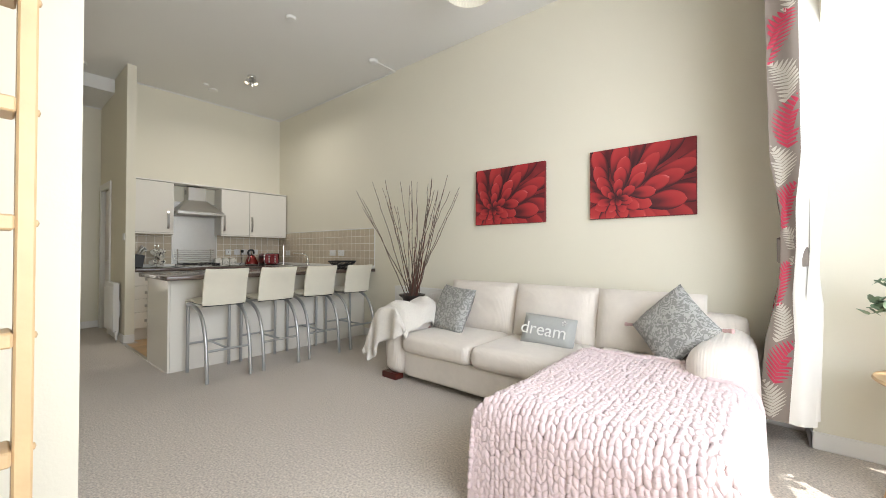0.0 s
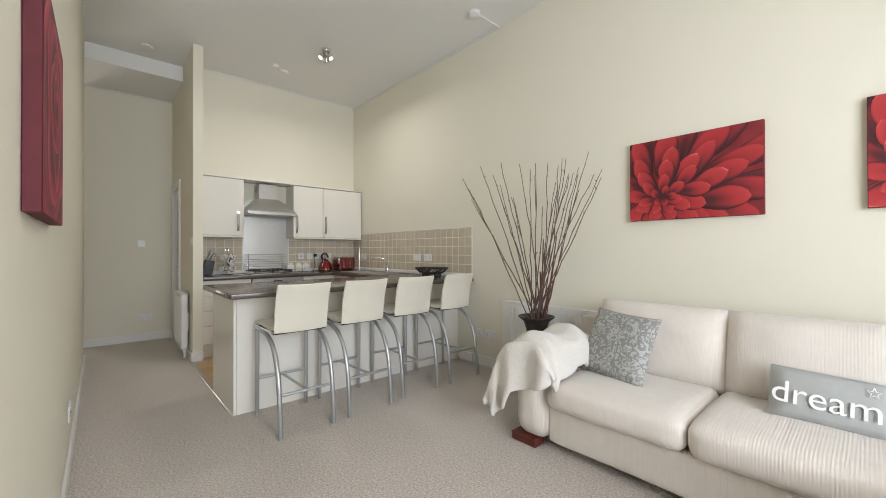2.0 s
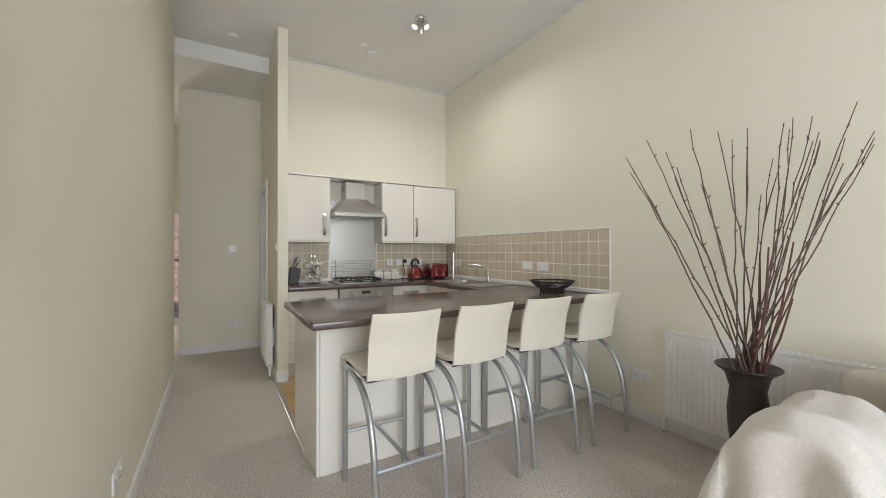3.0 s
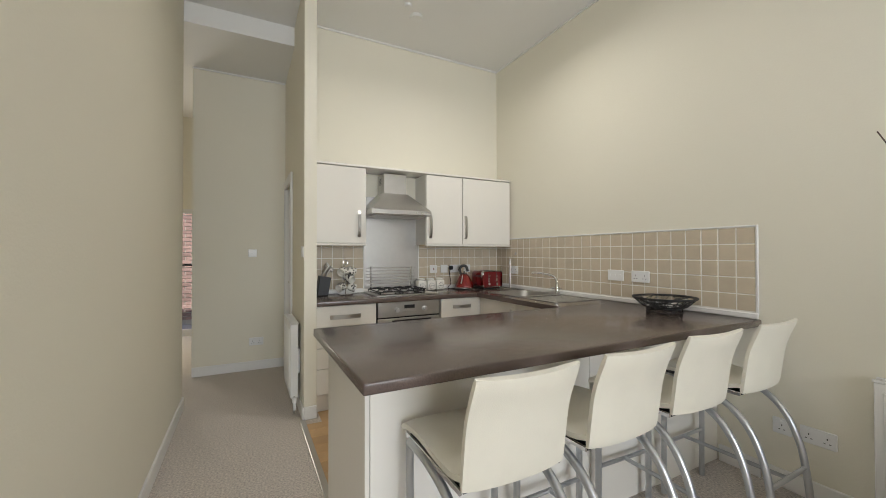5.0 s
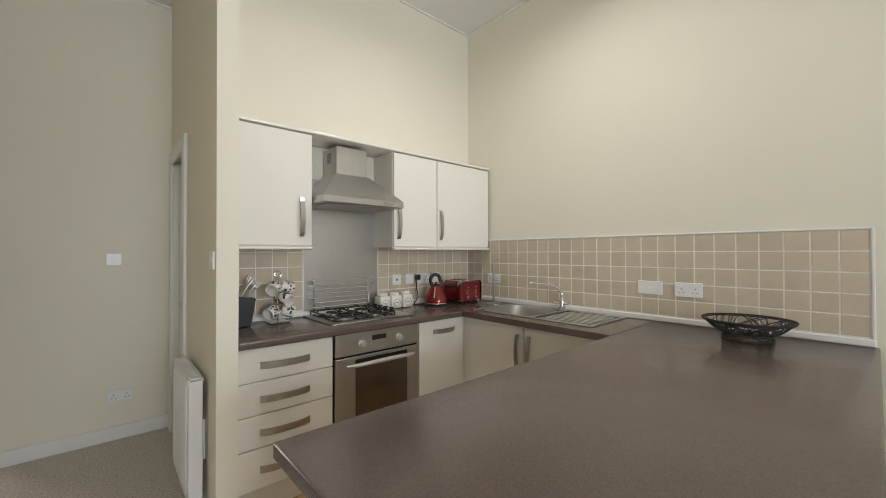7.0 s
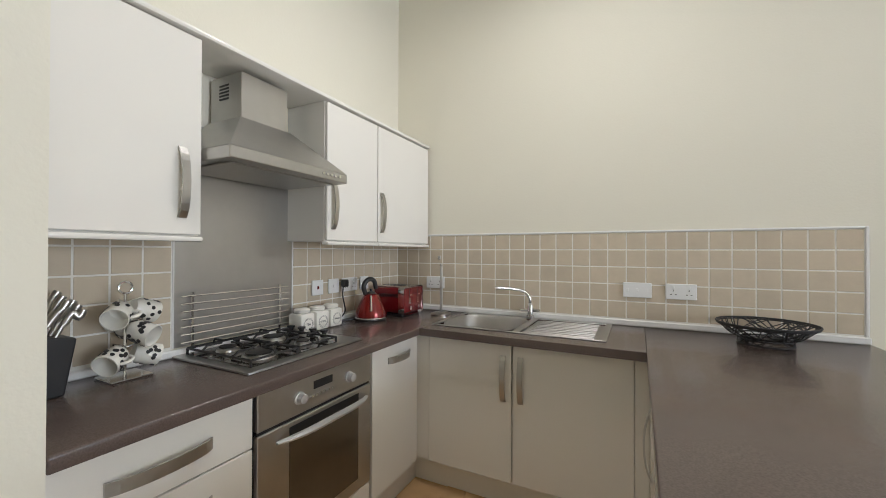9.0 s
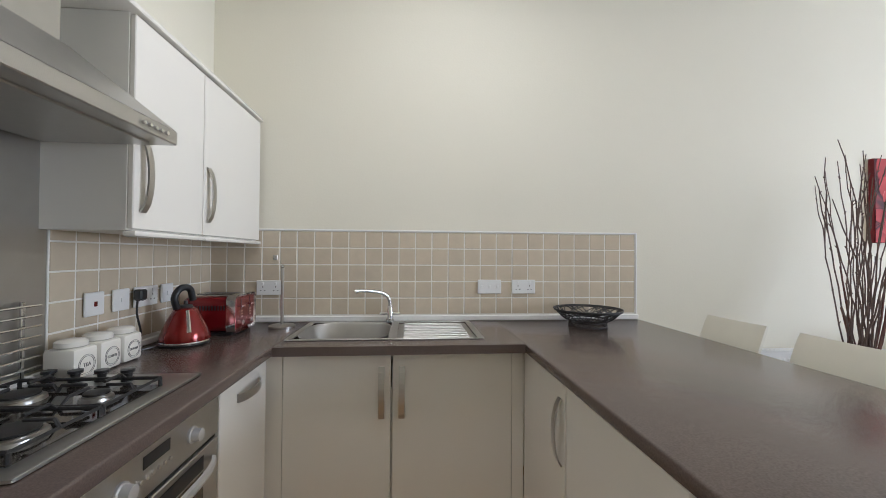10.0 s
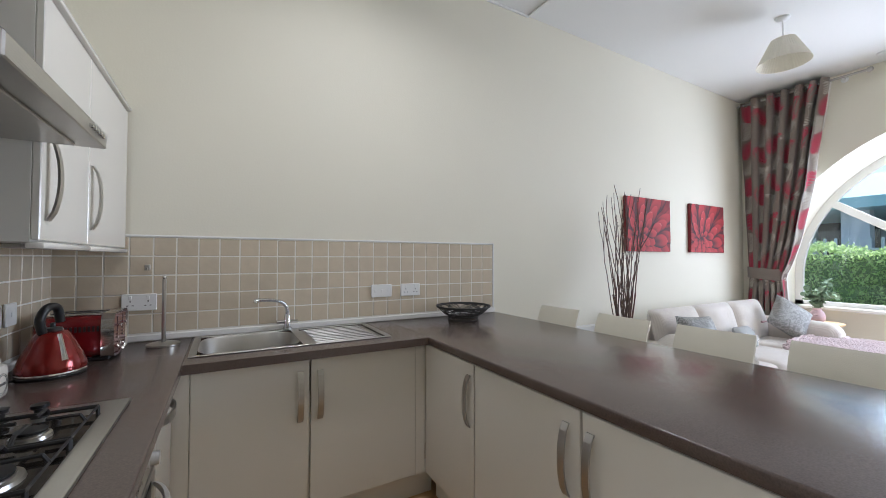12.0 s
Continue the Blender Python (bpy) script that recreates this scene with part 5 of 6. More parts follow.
for k, lean in enumerate(LEAN):
    a = rnd.random() * 2 * math.pi
    side = rnd.uniform(-0.26, 0.26)
    top = Vector((-2.86 + 0.83 * lean + 0.45 * side, min(3.35, 3.03 + 0.50 * lean - 0.8 * side), rnd.uniform(1.74, 1.97) - 0.25 * (k in (1, 6, 10))))
    foot = Vector((-2.86 + 0.05 * math.cos(a), 3.02 + 0.05 * math.sin(a), 0.605))
    bow = Vector((rnd.uniform(-1, 1), rnd.uniform(-1, 1), 0)) * 0.03
    pts = []
    for q in range(13):
        f = q / 12
        pts.append(foot.lerp(top, f ** 0.94) + bow * math.sin(math.pi * f) + Vector((rnd.uniform(-1, 1), rnd.uniform(-1, 1), 0)) * 0.007 * (0 < q))
    bm = tube(pts, 0.0050, seg=6, r1=0.0022)
    for q in range(3, 12, 2):
        d = Vector((rnd.uniform(-1, 1), rnd.uniform(-1, 1), 0.9)).normalized()
        tube([pts[q] - d * 0.004, pts[q] + d * rnd.uniform(0.009, 0.022)], 0.0045, bm=bm, seg=5, r1=0.0022)
    if k % 3 == 0:
        fork = pts[8] + (top - foot).normalized() * rnd.uniform(0.2, 0.34) + Vector((rnd.uniform(-1, 1), rnd.uniform(-1, 1), 0)) * 0.06
        tube([pts[8], pts[8].lerp(fork, 0.5) + bow * 0.2, fork], 0.004, bm=bm, seg=5, r1=0.0022)
    part("twig", bm, M_TWIG, tg)
for k in range(6):
    a = rnd.random() * 2 * math.pi
    h = rnd.uniform(1.0, 1.42)
    part("short_twig", tube([(-2.85 + 0.04 * math.cos(a), 3.02 + 0.04 * math.sin(a), 0.605), (-2.81 + 0.07 * math.cos(a) + 0.02, 3.03 + 0.07 * math.sin(a), 0.5 * h + 0.32), (-2.78 + 0.11 * math.cos(a), 3.04 + 0.10 * math.sin(a), h)], 0.007, seg=6, r1=0.004), M_REDTWIG, tg)


# ---- canvas pictures ----
def petal(bm, uvl, tip, ang, length, width, depth, bright, curl=0.0):
    """One printed petal that ends at tip; uv.x carries the tone from its dark root to its light rim."""
    N, K = 14, 10
    rows = []
    for i in range(N + 1):
        f = i / N
        w = width * math.sin(math.pi * min(1.0, f ** 1.35)) ** 0.55 if 0 < f < 1 else 0.0
        row = []
        for j in range(K + 1):
            g = j / K * 2 - 1
            a = ang + curl * (f - 1)
            px = tip[0] + math.cos(a) * (f - 1) * length - math.sin(a) * g * w
            pz = tip[1] + math.sin(a) * (f - 1) * length + math.cos(a) * g * w
            tone = 0.10 + 0.62 * f ** 1.1 + 0.16 * g * f - 0.20 * math.exp(-(g * 3.0) ** 2) * (1 - f) + 0.24 * max(0.0, abs(g) - 0.55) * (g > 0) * f
            tone += 0.16 * max(0.0, f - 0.86) / 0.14 * (1 - abs(g)) - 0.30 * (g < -0.75) * (1 - f) - 0.30 * (abs(g) > 0.98)
            row.append((bm.verts.new((px, depth, pz)), min(1.0, max(0.0, tone * bright))))
        rows.append(row)
    for a, b in zip(rows, rows[1:]):
        for k in range(K):
            q = [a[k], a[k + 1], b[k + 1], b[k]]
            f = bm.faces.new([v for v, _ in q])
            for lp, (_, t) in zip(f.loops, q):
                lp[uvl].uv = (t, 0.5)


def flower_canvas(x0, x1, z0, z1):
    cv = thing("flower_canvas", (x0 + x1) / 2, YW - 0.02, z0, "box canvas print of a red dahlia in close-up", "picture", "red flower canvases")
    part("canvas", box(x0, x1, YW - 0.034, YW - 0.001, z0, z1, 0.002), M_PETALBACK, cv)
    bm = bmesh.new()
    uvl = bm.loops.layers.uv.new("uv")
    rnd = random.Random(2)
    w, h = x1 - x0, z1 - z0
    c = (x0 + 0.29 * w, z0 + 0.27 * h)
    d = YW - 0.0345
    lay = 0
    for ring, (n, reach, length, half, bright) in enumerate(((15, 1.00, 0.60, 0.105, 0.74), (14, 0.83, 0.50, 0.098, 0.84), (12, 0.66, 0.42, 0.090, 0.94), (11, 0.50, 0.34, 0.080, 1.0), (9, 0.355, 0.27, 0.066, 1.0), (7, 0.225, 0.19, 0.052, 0.95), (5, 0.12, 0.11, 0.036, 0.82))):
        for k in range(n):
            a = 2 * math.pi * (k + 0.5 * (ring % 2)) / n + 0.21 * ring + rnd.uniform(-0.09, 0.09)
            lay += 1
            rr = reach * w * rnd.uniform(0.93, 1.06) * (1.0 if math.sin(a) > -0.2 else 0.72)
            tip = (c[0] + math.cos(a) * rr, c[1] + math.sin(a) * rr * 0.92)
            petal(bm, uvl, tip, a, length * w, half * w * rnd.uniform(0.88, 1.1), d - 0.00012 * lay, bright * rnd.uniform(0.86, 1.05), rnd.uniform(-0.16, 0.16))
    for co, no in (((x0 + 0.003, 0, 0), (-1, 0, 0)), ((x1 - 0.003, 0, 0), (1, 0, 0)), ((0, 0, z0 + 0.003), (0, 0, -1)), ((0, 0, z1 - 0.003), (0, 0, 1))):
        bmesh.ops.bisect_plane(bm, geom=bm.verts[:] + bm.edges[:] + bm.faces[:], plane_co=co, plane_no=no, clear_outer=True)
    part("printed_petals", bm, M_PETAL, cv, smooth=True)
    return cv


flower_canvas(-2.275, -1.497, 1.413, 1.983)
flower_canvas(-1.085, -0.318, 1.413, 1.988)
rc = thing("rose_canvas", -2.63, YL + 0.02, 1.285, "box canvas print of a dark red rose in close-up", "picture")
part("canvas", box(-2.94, -2.33, YL + 0.001, YL + 0.034, 1.285, 1.86, 0.002), M_CANVASEDGE, rc)
cx, cz = -2.66, 1.60
for k in range(17):
    bm = bmesh.new()
    uvl = bm.loops.layers.uv.new("uv")
    R = 0.52 * 0.845 ** k
    a0 = 2.4 * k
    ox, oz = cx + 0.16 * R * math.cos(a0), cz + 0.16 * R * math.sin(a0)
    N = 48
    rings = []
    for f, tone in ((0.0, 0.02), (0.55, 0.10), (0.78, 0.45), (0.92, 0.72), (0.98, 0.95), (1.0, 0.35)):
        ring = []
        for q in range(N):
            a = 2 * math.pi * q / N
            wob = 1 + 0.10 * math.sin(3 * a + k) + 0.05 * math.sin(5 * a + 2.3 * k)
            px, pz = ox + R * f * wob * math.cos(a), oz + 1.15 * R * f * wob * math.sin(a)
            tt = tone * (0.62 + 0.38 * math.cos(a - a0))
            ring.append((bm.verts.new((min(-2.333, max(-2.937, px)), YL + 0.0345 + 0.0002 * k, min(1.857, max(1.288, pz)))), tt))
        rings.append(ring)
    for p, q in zip(rings, rings[1:]):
        for s in range(N):
            quad = [p[s], p[(s + 1) % N], q[(s + 1) % N], q[s]]
            f = bm.faces.new([v for v, _ in quad])
            for lp, (_, t_) in zip(f.loops, quad):
                lp[uvl].uv = (t_, 0.5)
    part("printed_petal", bm, M_ROSE, rc, smooth=True)

# ---- curtain, pole ----
CT, CB, TIE = 3.40, 0.20, 1.14


def curtain_pos(u, z, back=0.0):
    """u from the wall side (0) to the leading edge (1)."""
    if z > TIE:
        f = (z - TIE) / (CT - TIE)
        g = f ** 0.8
        y0, y1 = 3.30 + 0.06 * g, 2.97 - 0.44 * g ** 0.85
        amp = 0.035 + 0.035 * f
        x = 0.165 - 0.05 * f
    else:
        f = (TIE - z) / (TIE - CB)
        y0, y1 = 3.30 + 0.03 * f, 2.97 - 0.07 * f
        amp = 0.035 + 0.03 * f
        x = 0.165 - 0.06 * f
    pin = max(0.35, min(1, abs(z - TIE) / 0.3))
    y = y0 + (y1 - y0) * u
    ph = 2 * math.pi * (u ** 1.25) * 5.5
    return Vector((x + amp * pin * math.sin(ph) + back * (0.10 + 0.02 * math.sin(ph + 1)), y + 0.012 * math.sin(2 * ph) + 0.01 * noise.noise(Vector((u * 3, z * 2, 0))), z))


cu_ = thing("curtain", 0.16, 3.0, CB, "taupe curtain with red and cream ferns, held by a tieback", "curtain")


def sheet(u0, u1, back, nz=60, nu=110):
    bm = bmesh.new()
    g = {}
    for i in range(nu + 1):
        for j in range(nz + 1):
            g[i, j] = bm.verts.new(curtain_pos(u0 + (u1 - u0) * i / nu, CB + (CT - CB) * j / nz + (0.03 if back else 0) * (j == 0), back))
    for i in range(nu):
        for j in range(nz):
            bm.faces.new((g[i, j], g[i + 1, j], g[i + 1, j + 1], g[i, j + 1]))
    return bm


part("face_cloth", sheet(0, 1, 0.0), M_TAUPE, cu_, smooth=True)
part("lining", sheet(0.02, 1.0, 1.0), M_LINING, cu_, "white cotton lining", smooth=True)


def edge_pos(w, z):
    """The leading edge turned back on itself: w 0 at the room side, 1 at the fold, 2 at the lining."""
    p = curtain_pos(1.0, z)
    tight = max(0.5, min(1.0, abs(z - TIE) / 0.5))
    x = p.x - 0.075 * tight + 0.125 * tight * min(w, 1.0) + 0.115 * tight * max(w - 1.0, 0.0)
    y = p.y - 0.035 * math.sin(math.pi * min(w, 2.0) / 2) - 0.012 * math.sin(w * 5 + z * 1.5)
    return Vector((x, y, z))


def edge_sheet(w0, w1):
    bm = bmesh.new()
    rows = [[bm.verts.new(edge_pos(w0 + (w1 - w0) * k / 8, CB + (CT - CB) * j / 50)) for k in range(9)] for j in range(51)]
    for p, q in zip(rows, rows[1:]):
        for k in range(8):
            bm.faces.new((p[k], p[k + 1], q[k + 1], q[k]))
    return bm


part("leading_edge", edge_sheet(0, 1), M_TAUPE, cu_, smooth=True)
part("lining_edge", edge_sheet(1, 2), M_LINING, cu_, "white cotton lining turned to the front", smooth=True)
band = []
for k in range(25):
    a = 2 * math.pi * k / 24
    band.append((0.20 + 0.085 * math.cos(a), 3.135 + 0.20 * math.sin(a)))
bm = bmesh.new()
lo = [bm.verts.new((x, y, 1.075 + 0.02 * math.sin(i / 4))) for i, (x, y) in enumerate(band)]
hi = [bm.verts.new((x, y, 1.215 + 0.02 * math.sin(i / 4))) for i, (x, y) in enumerate(band)]
for k in range(24):
    bm.faces.new((lo[k], lo[k + 1], hi[k + 1], hi[k]))
ob = part("tieback", bm, M_TAUPE, cu_, smooth=True)


def fern(u, z, ang, size, material, edge=False):
    """A printed frond that follows the cloth."""
    bm = bmesh.new()
    wide = 0.13 if edge else 0.95
    bend = 0.8 if material is M_FERNCREAM else -0.35

    def put(a, b):
        b += 1.1 * bend * (a * a / size - 0.1 * size)
        du = (a * math.cos(ang) - b * math.sin(ang)) / wide
        zz = z + a * math.sin(ang) + b * math.cos(ang)
        uu = u + du
        if not (0.0 <= uu <= 1.0 and CB < zz < CT - 0.03):
            return None
        if edge:
            return bm.verts.new(edge_pos(uu, zz) + Vector((-0.001, -0.004, 0)))
        return bm.verts.new(curtain_pos(uu, zz) + Vector((-0.004, 0, 0)))
    n = 13
    for k in range(n):
        f = k / n
        ln = size * 0.30 * math.sin(math.pi * (0.15 + 0.85 * f)) ** 0.7
        for s in (1, -1):
            a0 = (f - 0.5) * size
            for seg in range(3):
                t0, t1 = seg / 3, (seg + 1) / 3
                wd = lambda t: size * 0.029 * (1 - t ** 2) * 1.0 + 0.0008
                q = [put(a0 + t0 * ln * 0.55 - wd(t0), s * t0 * ln), put(a0 + t0 * ln * 0.55 + wd(t0), s * t0 * ln), put(a0 + t1 * ln * 0.55 + wd(t1), s * t1 * ln), put(a0 + t1 * ln * 0.55 - wd(t1), s * t1 * ln)]
                if None not in q:
                    bm.faces.new(q)
    if len(bm.faces):
        bmesh.ops.delete(bm, geom=[v for v in bm.verts if not v.link_faces], context="VERTS")
        part("printed_fern", bm, material, cu_)
    else:
        bm.free()


rnd = random.Random(4)
for row in range(13):
    for col in range(5):
        z = 0.33 + row * 0.245 + (0.12 if col % 2 else 0)
        u = 0.10 + col * 0.20 + rnd.uniform(-0.03, 0.03)
        red = (row + col) % 2 == 0
        fern(u, z, radians(90 + rnd.uniform(-35, 35)), 0.27 if red else 0.25, M_FERNRED if red else M_FERNCREAM)
for k in range(15):
    fern((0.25, 0.75, 0.5)[k % 3], 0.32 + 0.215 * k, radians(90 + (20, -25, 10, -15)[k % 4]), 0.26 if k % 2 else 0.22, M_FERNRED if k % 2 else M_FERNCREAM, True)
po = thing("curtain_pole", 0.15, 2.8, 3.36, "brushed steel curtain pole with round finials", "curtain pole")
part("pole", tube([(0.15, 3.40, 3.37), (0.15, 2.20, 3.37)], 0.013, seg=10), M_SATIN, po, smooth=True)
part("finial", lathe(0, 0, [(0.0, -0.03), (0.022, -0.02), (0.028, 0.0), (0.022, 0.02), (0, 0.03)], 14, m=facing(0.15, 2.18, 3.37, (1, 0, 0), (0, 0, 1))), M_SATIN, po, smooth=True)
for y in (2.40, 3.34):
    part("bracket", lathe(0, 0, [(0.032, 0.0), (0.034, 0.012), (0.014, 0.02), (0.012, 0.12), (0, 0.121)], 14, m=facing(0.269, y, 3.37, (0, 1, 0), (0, 0, 1)) @ Matrix.Rotation(math.pi, 4, "X")), M_PLASTIC, po, smooth=True)
for k in range(6):
    p = curtain_pos(0.06 + k * 0.17, 3.37)
    part("eyelet", tube([(0.15 + 0.03 * math.cos(a), p.y, 3.37 + 0.03 * math.sin(a)) for a in [2 * math.pi * q / 16 for q in range(17)]], 0.004, seg=6), M_CHROME, po)

# ---- side table and plant ----
tb = thing("side_table", 0.70, 2.80, 0, "round pale oak side table in the window recess", "table")
part("tabletop", lathe(0.70, 2.80, [(0.0, 0.515), (0.235, 0.515), (0.25, 0.527), (0.245, 0.54), (0.0, 0.54)], 36), M_OAK, tb, smooth=True)
for k in range(3):
    a = radians(200 + 120 * k)
    part("leg", tube([(0.70 + 0.12 * math.cos(a), 2.80 + 0.12 * math.sin(a), 0.514), (0.70 + 0.23 * math.cos(a), 2.80 + 0.23 * math.sin(a), 0.0)], 0.018, seg=10, r1=0.012), M_OAK, tb, smooth=True)
pv = thing("pink_vase", 0.70, 2.80, 0.54, "small blush pink ceramic vase on the side table", "vase")
part("body", lathe(0.70, 2.80, [(0.045, 0.5405), (0.074, 0.57), (0.078, 0.62), (0.062, 0.67), (0.042, 0.69), (0.047, 0.715), (0.041, 0.715), (0.036, 0.69), (0.0, 0.68)], 24), M_PINKVASE, pv, smooth=True)
eu = thing("eucalyptus_sprigs", 0.70, 2.80, 0.68, "green eucalyptus sprigs in the pink vase", "plant")
rnd = random.Random(12)
bm_l = bmesh.new()
for k in range(13):
    a = rnd.random() * 2 * math.pi if k > 5 else radians(165 + 18 * k)
    L = rnd.uniform(0.12, 0.33)
    top = Vector((0.70 + L * math.cos(a), 2.80 + L * math.sin(a) * 0.8, rnd.uniform(0.84, 1.06)))
    pts = smooth_pts([(0.70, 2.80, 0.685), (0.70 + 0.03 * math.cos(a), 2.80 + 0.03 * math.sin(a), 0.75), Vector((0.70, 2.80, 0.80)).lerp(top, 0.55) + Vector((0, 0, 0.03)), top], 4)
    part("stem", tube(pts, 0.0025, seg=5), M_LEAF, eu)
    for q in range(4, len(pts)):
        for s in (1, -1):
            r = rnd.uniform(0.022, 0.036)
            m = Matrix.Translation(Vector(pts[q]) + Vector((rnd.uniform(-.03, .03), rnd.uniform(-.03, .03), rnd.uniform(-.02, .02)))) @ Euler((rnd.uniform(-1, 1), rnd.uniform(-1, 1), rnd.uniform(0, 6))).to_matrix().to_4x4()
            vs = [bm_l.verts.new(m @ Vector((r * math.cos(t), 0.85 * r * math.sin(t), 0.12 * r * math.cos(2 * t)))) for t in [2 * math.pi * w / 10 for w in range(10)]]
            bm_l.faces.new(vs)
part("leaves", bm_l, M_LEAF, eu, "round grey-green leaves", kind="stuff")

# ---- wooden ladder ----
ld = thing("wooden_ladder", -1.22, -0.1, 0, "pale oak loft ladder with flat treads", "ladder")
for y in (0.112, -0.346):
    part("stile", box(-1.27, -1.20, y - 0.016, y + 0.016, 0.0, 3.0, 0.004), M_OAK, ld)
for k in range(11):
    z = 0.17 + 0.2545 * k
    part("tread", box(-1.275, -1.185, -0.329, 0.095, z - 0.018, z + 0.016, 0.004), M_OAK, ld)
    part("bolt", lathe(0, 0, [(0.008, 0.0), (0.008, 0.004), (0.0, 0.007)], 10, m=facing(-1.235, 0.1285, z, (-1, 0, 0), (0, 0, 1))), M_OAK, ld, smooth=True)

# ---- outside ----
structure("ground", box(-60, 90, -80, 80, -0.35, -0.13), M_GROUND, "grey paving outside")
hg = thing("hedge", 6.2, 6.0, -0.13, "clipped leafy green hedge outside the arched window", "hedge")
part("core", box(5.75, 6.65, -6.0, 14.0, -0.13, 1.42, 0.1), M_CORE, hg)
rng = np.random.default_rng(3)
verts, polys = [], []
for k in range(26000):
    y = rng.uniform(0.0, 14.0)
    hz = 1.52 + 0.16 * noise.noise(Vector((0.0, y * 1.3, 0.0))) + 0.10 * noise.noise(Vector((0.0, y * 5.3, 4.0)))
    if rng.random() < 0.65:
        x, z = 5.72 + rng.normal(0, 0.05), rng.uniform(-0.1, hz)
    else:
        x, z = rng.uniform(5.7, 6.7), hz + rng.normal(0, 0.05)
    s = rng.uniform(0.03, 0.06)
    m = Euler(rng.uniform(-1.4, 1.4, 3)).to_matrix()
    o = len(verts)
    for q in ((-1, 0, 0), (0, -0.45, 0.1), (1, 0, 0), (0, 0.45, 0.1)):
        verts.append(Vector((x, y, z)) + m @ Vector(q) * s)
    polys.append((o, o + 1, o + 2, o + 3))
me = bpy.data.meshes.new("leaves")
me.from_pydata(verts, [], polys)
me.materials.append(M_HEDGE)
lv = new("leaves", me)
lv.parent, lv.location = hg, -ORG[hg.name]
tagged(lv, kind="stuff")
fe = thing("railing", 7.6, 7.0, -0.13, "dark metal palisade railing behind the hedge", "fence")
for k in range(60):
    part("post", box(7.58, 7.62, 1.0 + 0.2 * k, 1.05 + 0.2 * k, -0.13, 1.85), M_GREYWALL, fe)
part("rail", box(7.57, 7.63, 1.0, 13.0, 1.55, 1.6), M_GREYWALL, fe)
cn = thing("station_building", 16, 10, -0.13, "grey building with a teal canopy roof", "building")
bm = bmesh.new()
pr = [(12.0, 3.35), (12.0, 3.0), (20.0, 3.0), (20.0, 4.6), (15.0, 4.5)]
a = [bm.verts.new((x, -14, z)) for x, z in pr]
b = [bm.verts.new((x, 26, z)) for x, z in pr]
for k in range(5):
    bm.faces.new((a[k], a[(k + 1) % 5], b[(k + 1) % 5], b[k]))
bm.faces.new(a)
bm.faces.new(b[::-1])
part("roof", bm, M_TEAL, cn, "teal sheet canopy roof")
for k in range(7):
    part("column", box(13.0, 13.5, -10 + 5 * k, -9.3 + 5 * k, -0.13, 2.995), M_GREYWALL, cn)
part("wall", box(19.0, 20.0, -14, 26, -0.13, 2.995), M_GREYWALL, cn)
for k in range(10):
    part("window", box(18.95, 18.99, -12 + 3.6 * k, -10 + 3.6 * k, 1.0, 3.0), M_DARKGLASS, cn)

# brick yard wall seen through the far room
bw = thing("yard_wall", -12.0, -0.4, -0.13, "red brick yard wall outside the glazed door", "wall", kind="structure")
part("mortar", box(-12.2, -12.0, -4.0, 3.0, -0.13, 4.0), M_MORTAR, bw)
bk = bmesh.new()
box(-0.012, 0.006, -0.105, 0.105, -0.031, 0.031, 0.003, bm=bk)
bme = bpy.data.meshes.new("brick")
bk.to_mesh(bme)
bk.free()
bme.materials.append(M_BRICK)
for r in range(34):
    for c in range(8):
        ob = new("brick", bme)
        ob.parent = bw
        ob.location = Vector((-11.995, -1.1 + 0.225 * c + 0.1125 * (r % 2), 0.0 + 0.075 * r)) - ORG[bw.name]

# ---- tiles and planks ----
tm = bmesh.new()
box(-0.0466, 0.0466, -0.0466, 0.0466, 0.0, 0.006, 0.0012, bm=tm)
tme = bpy.data.meshes.new("tile")
tm.to_mesh(tme)
tm.free()
tme.materials.append(M_TILE)


def tile(parent, m):
    ob = new("tile", tme)
    ob.parent = parent
    ob.matrix_basis = Matrix.Translation(-ORG[parent.name]) @ m
    return ob


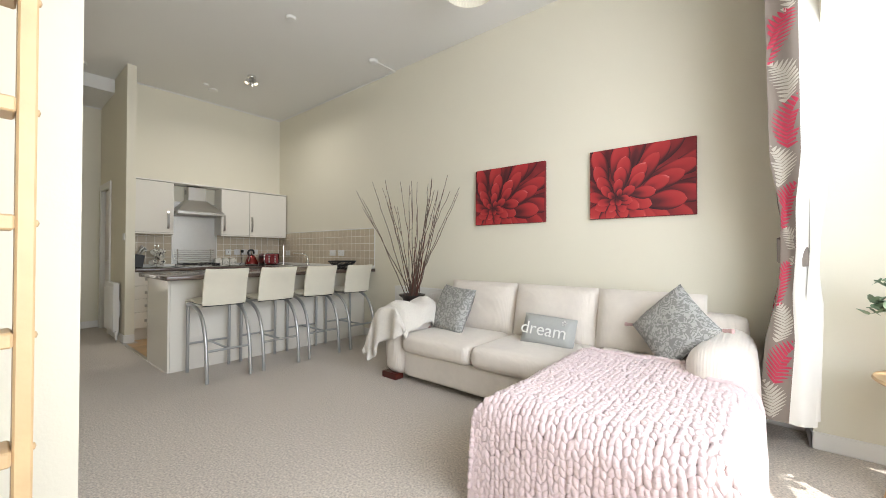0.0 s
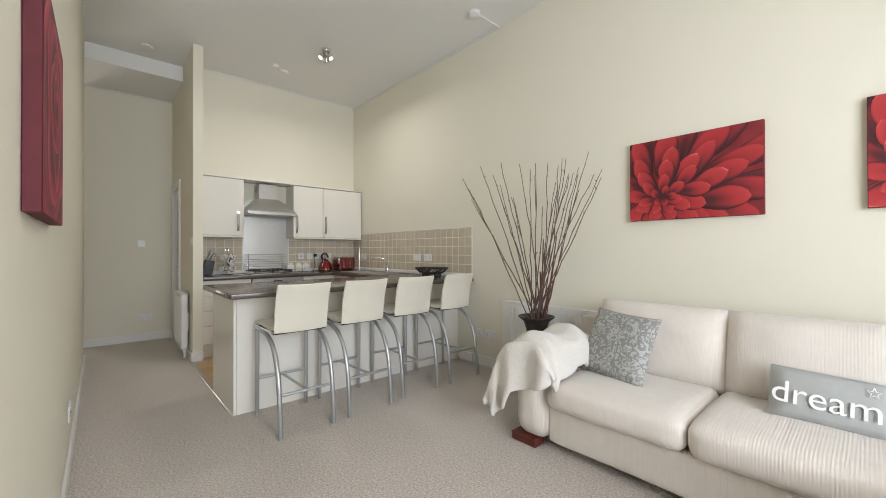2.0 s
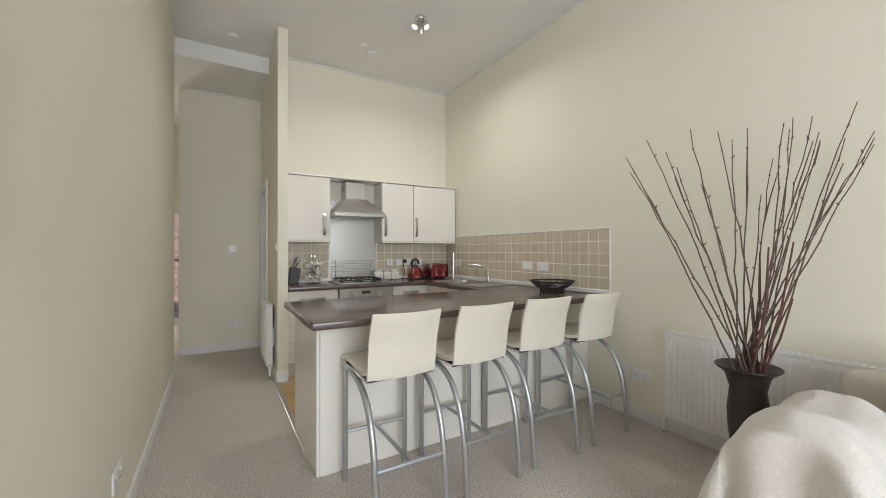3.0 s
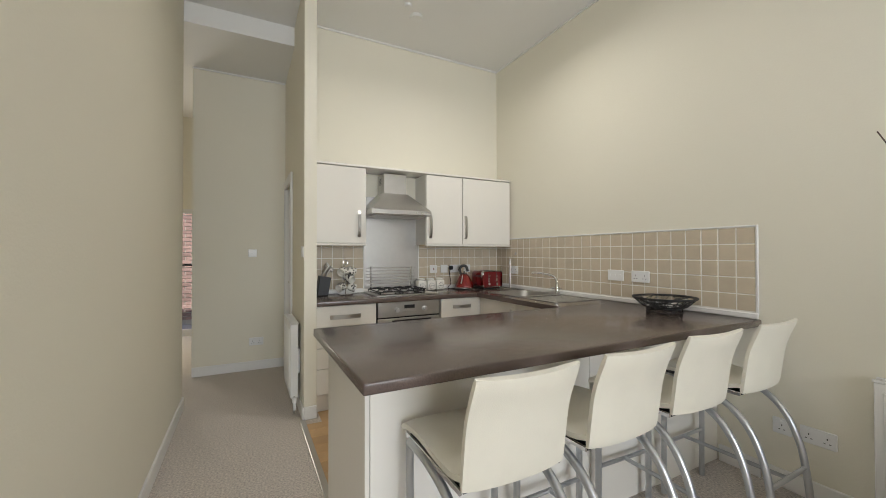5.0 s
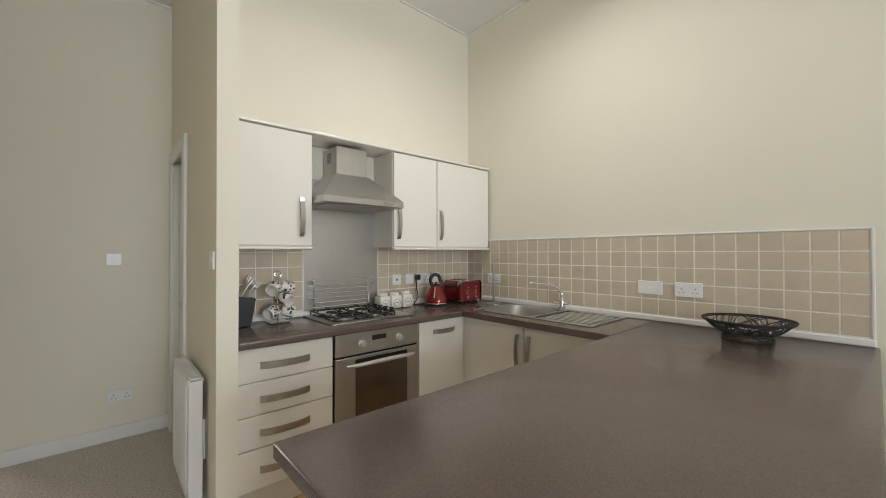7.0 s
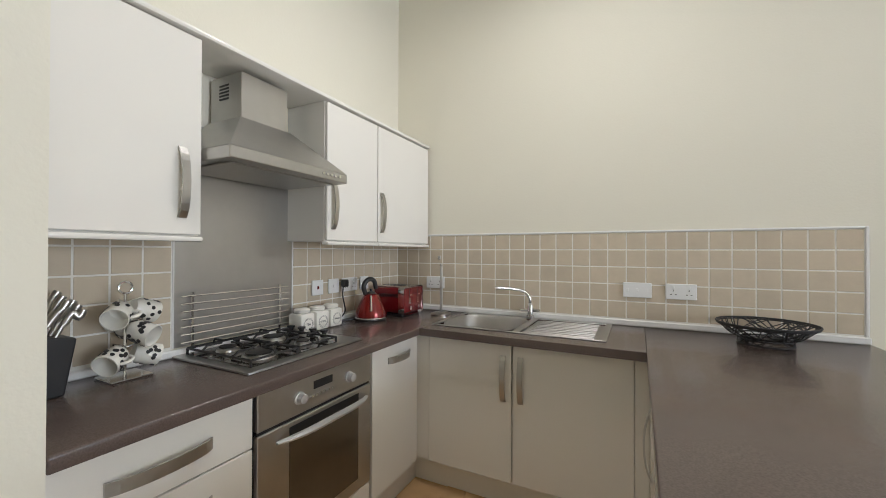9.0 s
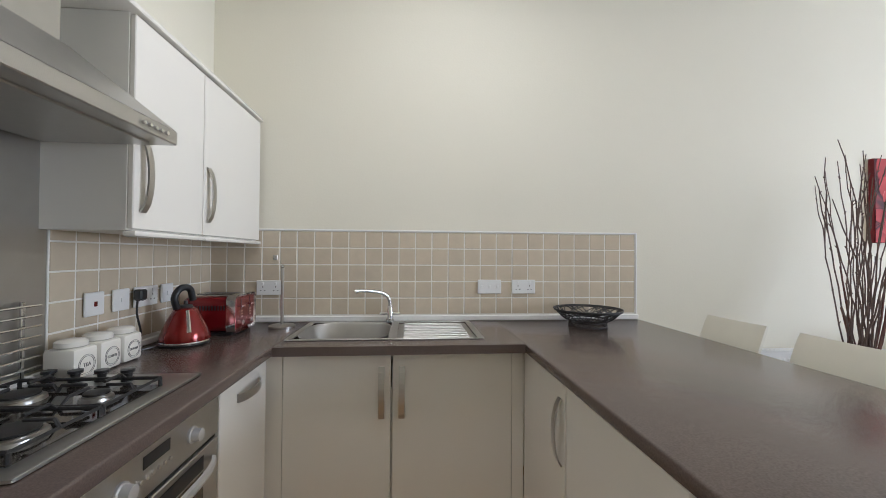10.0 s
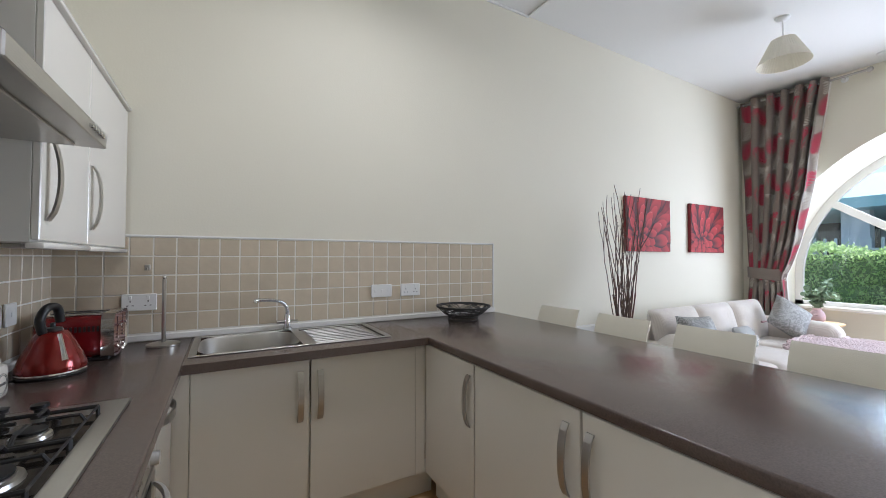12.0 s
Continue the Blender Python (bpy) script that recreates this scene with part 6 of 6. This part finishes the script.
tw = thing("trim_tiling_long", -5.2, YW, 0.94, "beige square wall tiles with pale grout", "tiling", kind="structure")
part("grout", box(XB + 0.001, -3.945, YW - 0.005, YW - 0.0005, 0.93, 1.448), M_GROUT, tw)
bm = box(-3.9445, -3.932, YW - 0.012, YW - 0.0005, 0.93, 1.46, 0.003)
box(XB + 0.001, -3.9455, YW - 0.012, YW - 0.0005, 1.4485, 1.46, 0.003, bm=bm)
part("edge_trim", bm, M_TRIM, tw, "white plastic tile edging")
for c in range(26):
    for r in range(5):
        tile(tw, facing(-3.996 - 0.1 * c, YW - 0.001, 1.399 - 0.1 * r, (1, 0, 0), (0, 0, 1)))
tk_ = thing("trim_tiling_cooker", XB, 2.4, 0.94, "beige square wall tiles with pale grout", "tiling", kind="structure")
part("grout", box(XB + 0.0005, XB + 0.005, 1.287, 1.80, 0.93, 1.40), M_GROUT, tk_)
part("grout", box(XB + 0.0005, XB + 0.005, 2.395, YW - 0.006, 0.93, 1.40), M_GROUT, tk_)
for c in range(10):
    for r in range(5):
        tile(tk_, facing(XB + 0.001, 2.447 + 0.1 * c, 1.399 - 0.1 * r, (0, 1, 0), (0, 0, 1)))
for c in range(5):
    for r in range(5):
        tile(tk_, facing(XB + 0.001, 1.748 - 0.1 * c, 1.399 - 0.1 * r, (0, 1, 0), (0, 0, 1)))
fl = thing("floor_kitchen", -5.2, 2.0, 0.0, "oak laminate planks on the kitchen floor", "floor", kind="structure")
part("underlay", box(XB, -4.2, 1.287, YW, 0.0005, 0.002), M_OAKFLOOR, fl)
part("underlay", box(-5.85, -4.2, 1.165, 1.287, 0.0005, 0.002), M_OAKFLOOR, fl)
pm_ = bmesh.new()
box(-0.058, 0.058, -0.60, 0.60, 0, 0.004, 0.0012, bm=pm_)
pme = bpy.data.meshes.new("plank")
pm_.to_mesh(pme)
pm_.free()
pme.materials.append(M_OAKFLOOR)
for c in range(14):
    ob = new("plank", pme)
    ob.parent = fl
    ob.location = Vector((-5.79 + 0.118 * c, 1.77, 0.0025)) - ORG[fl.name]
    ob = new("plank", pme)
    ob.parent = fl
    ob.location = Vector((-5.79 + 0.118 * c, 2.972, 0.0025)) - ORG[fl.name]
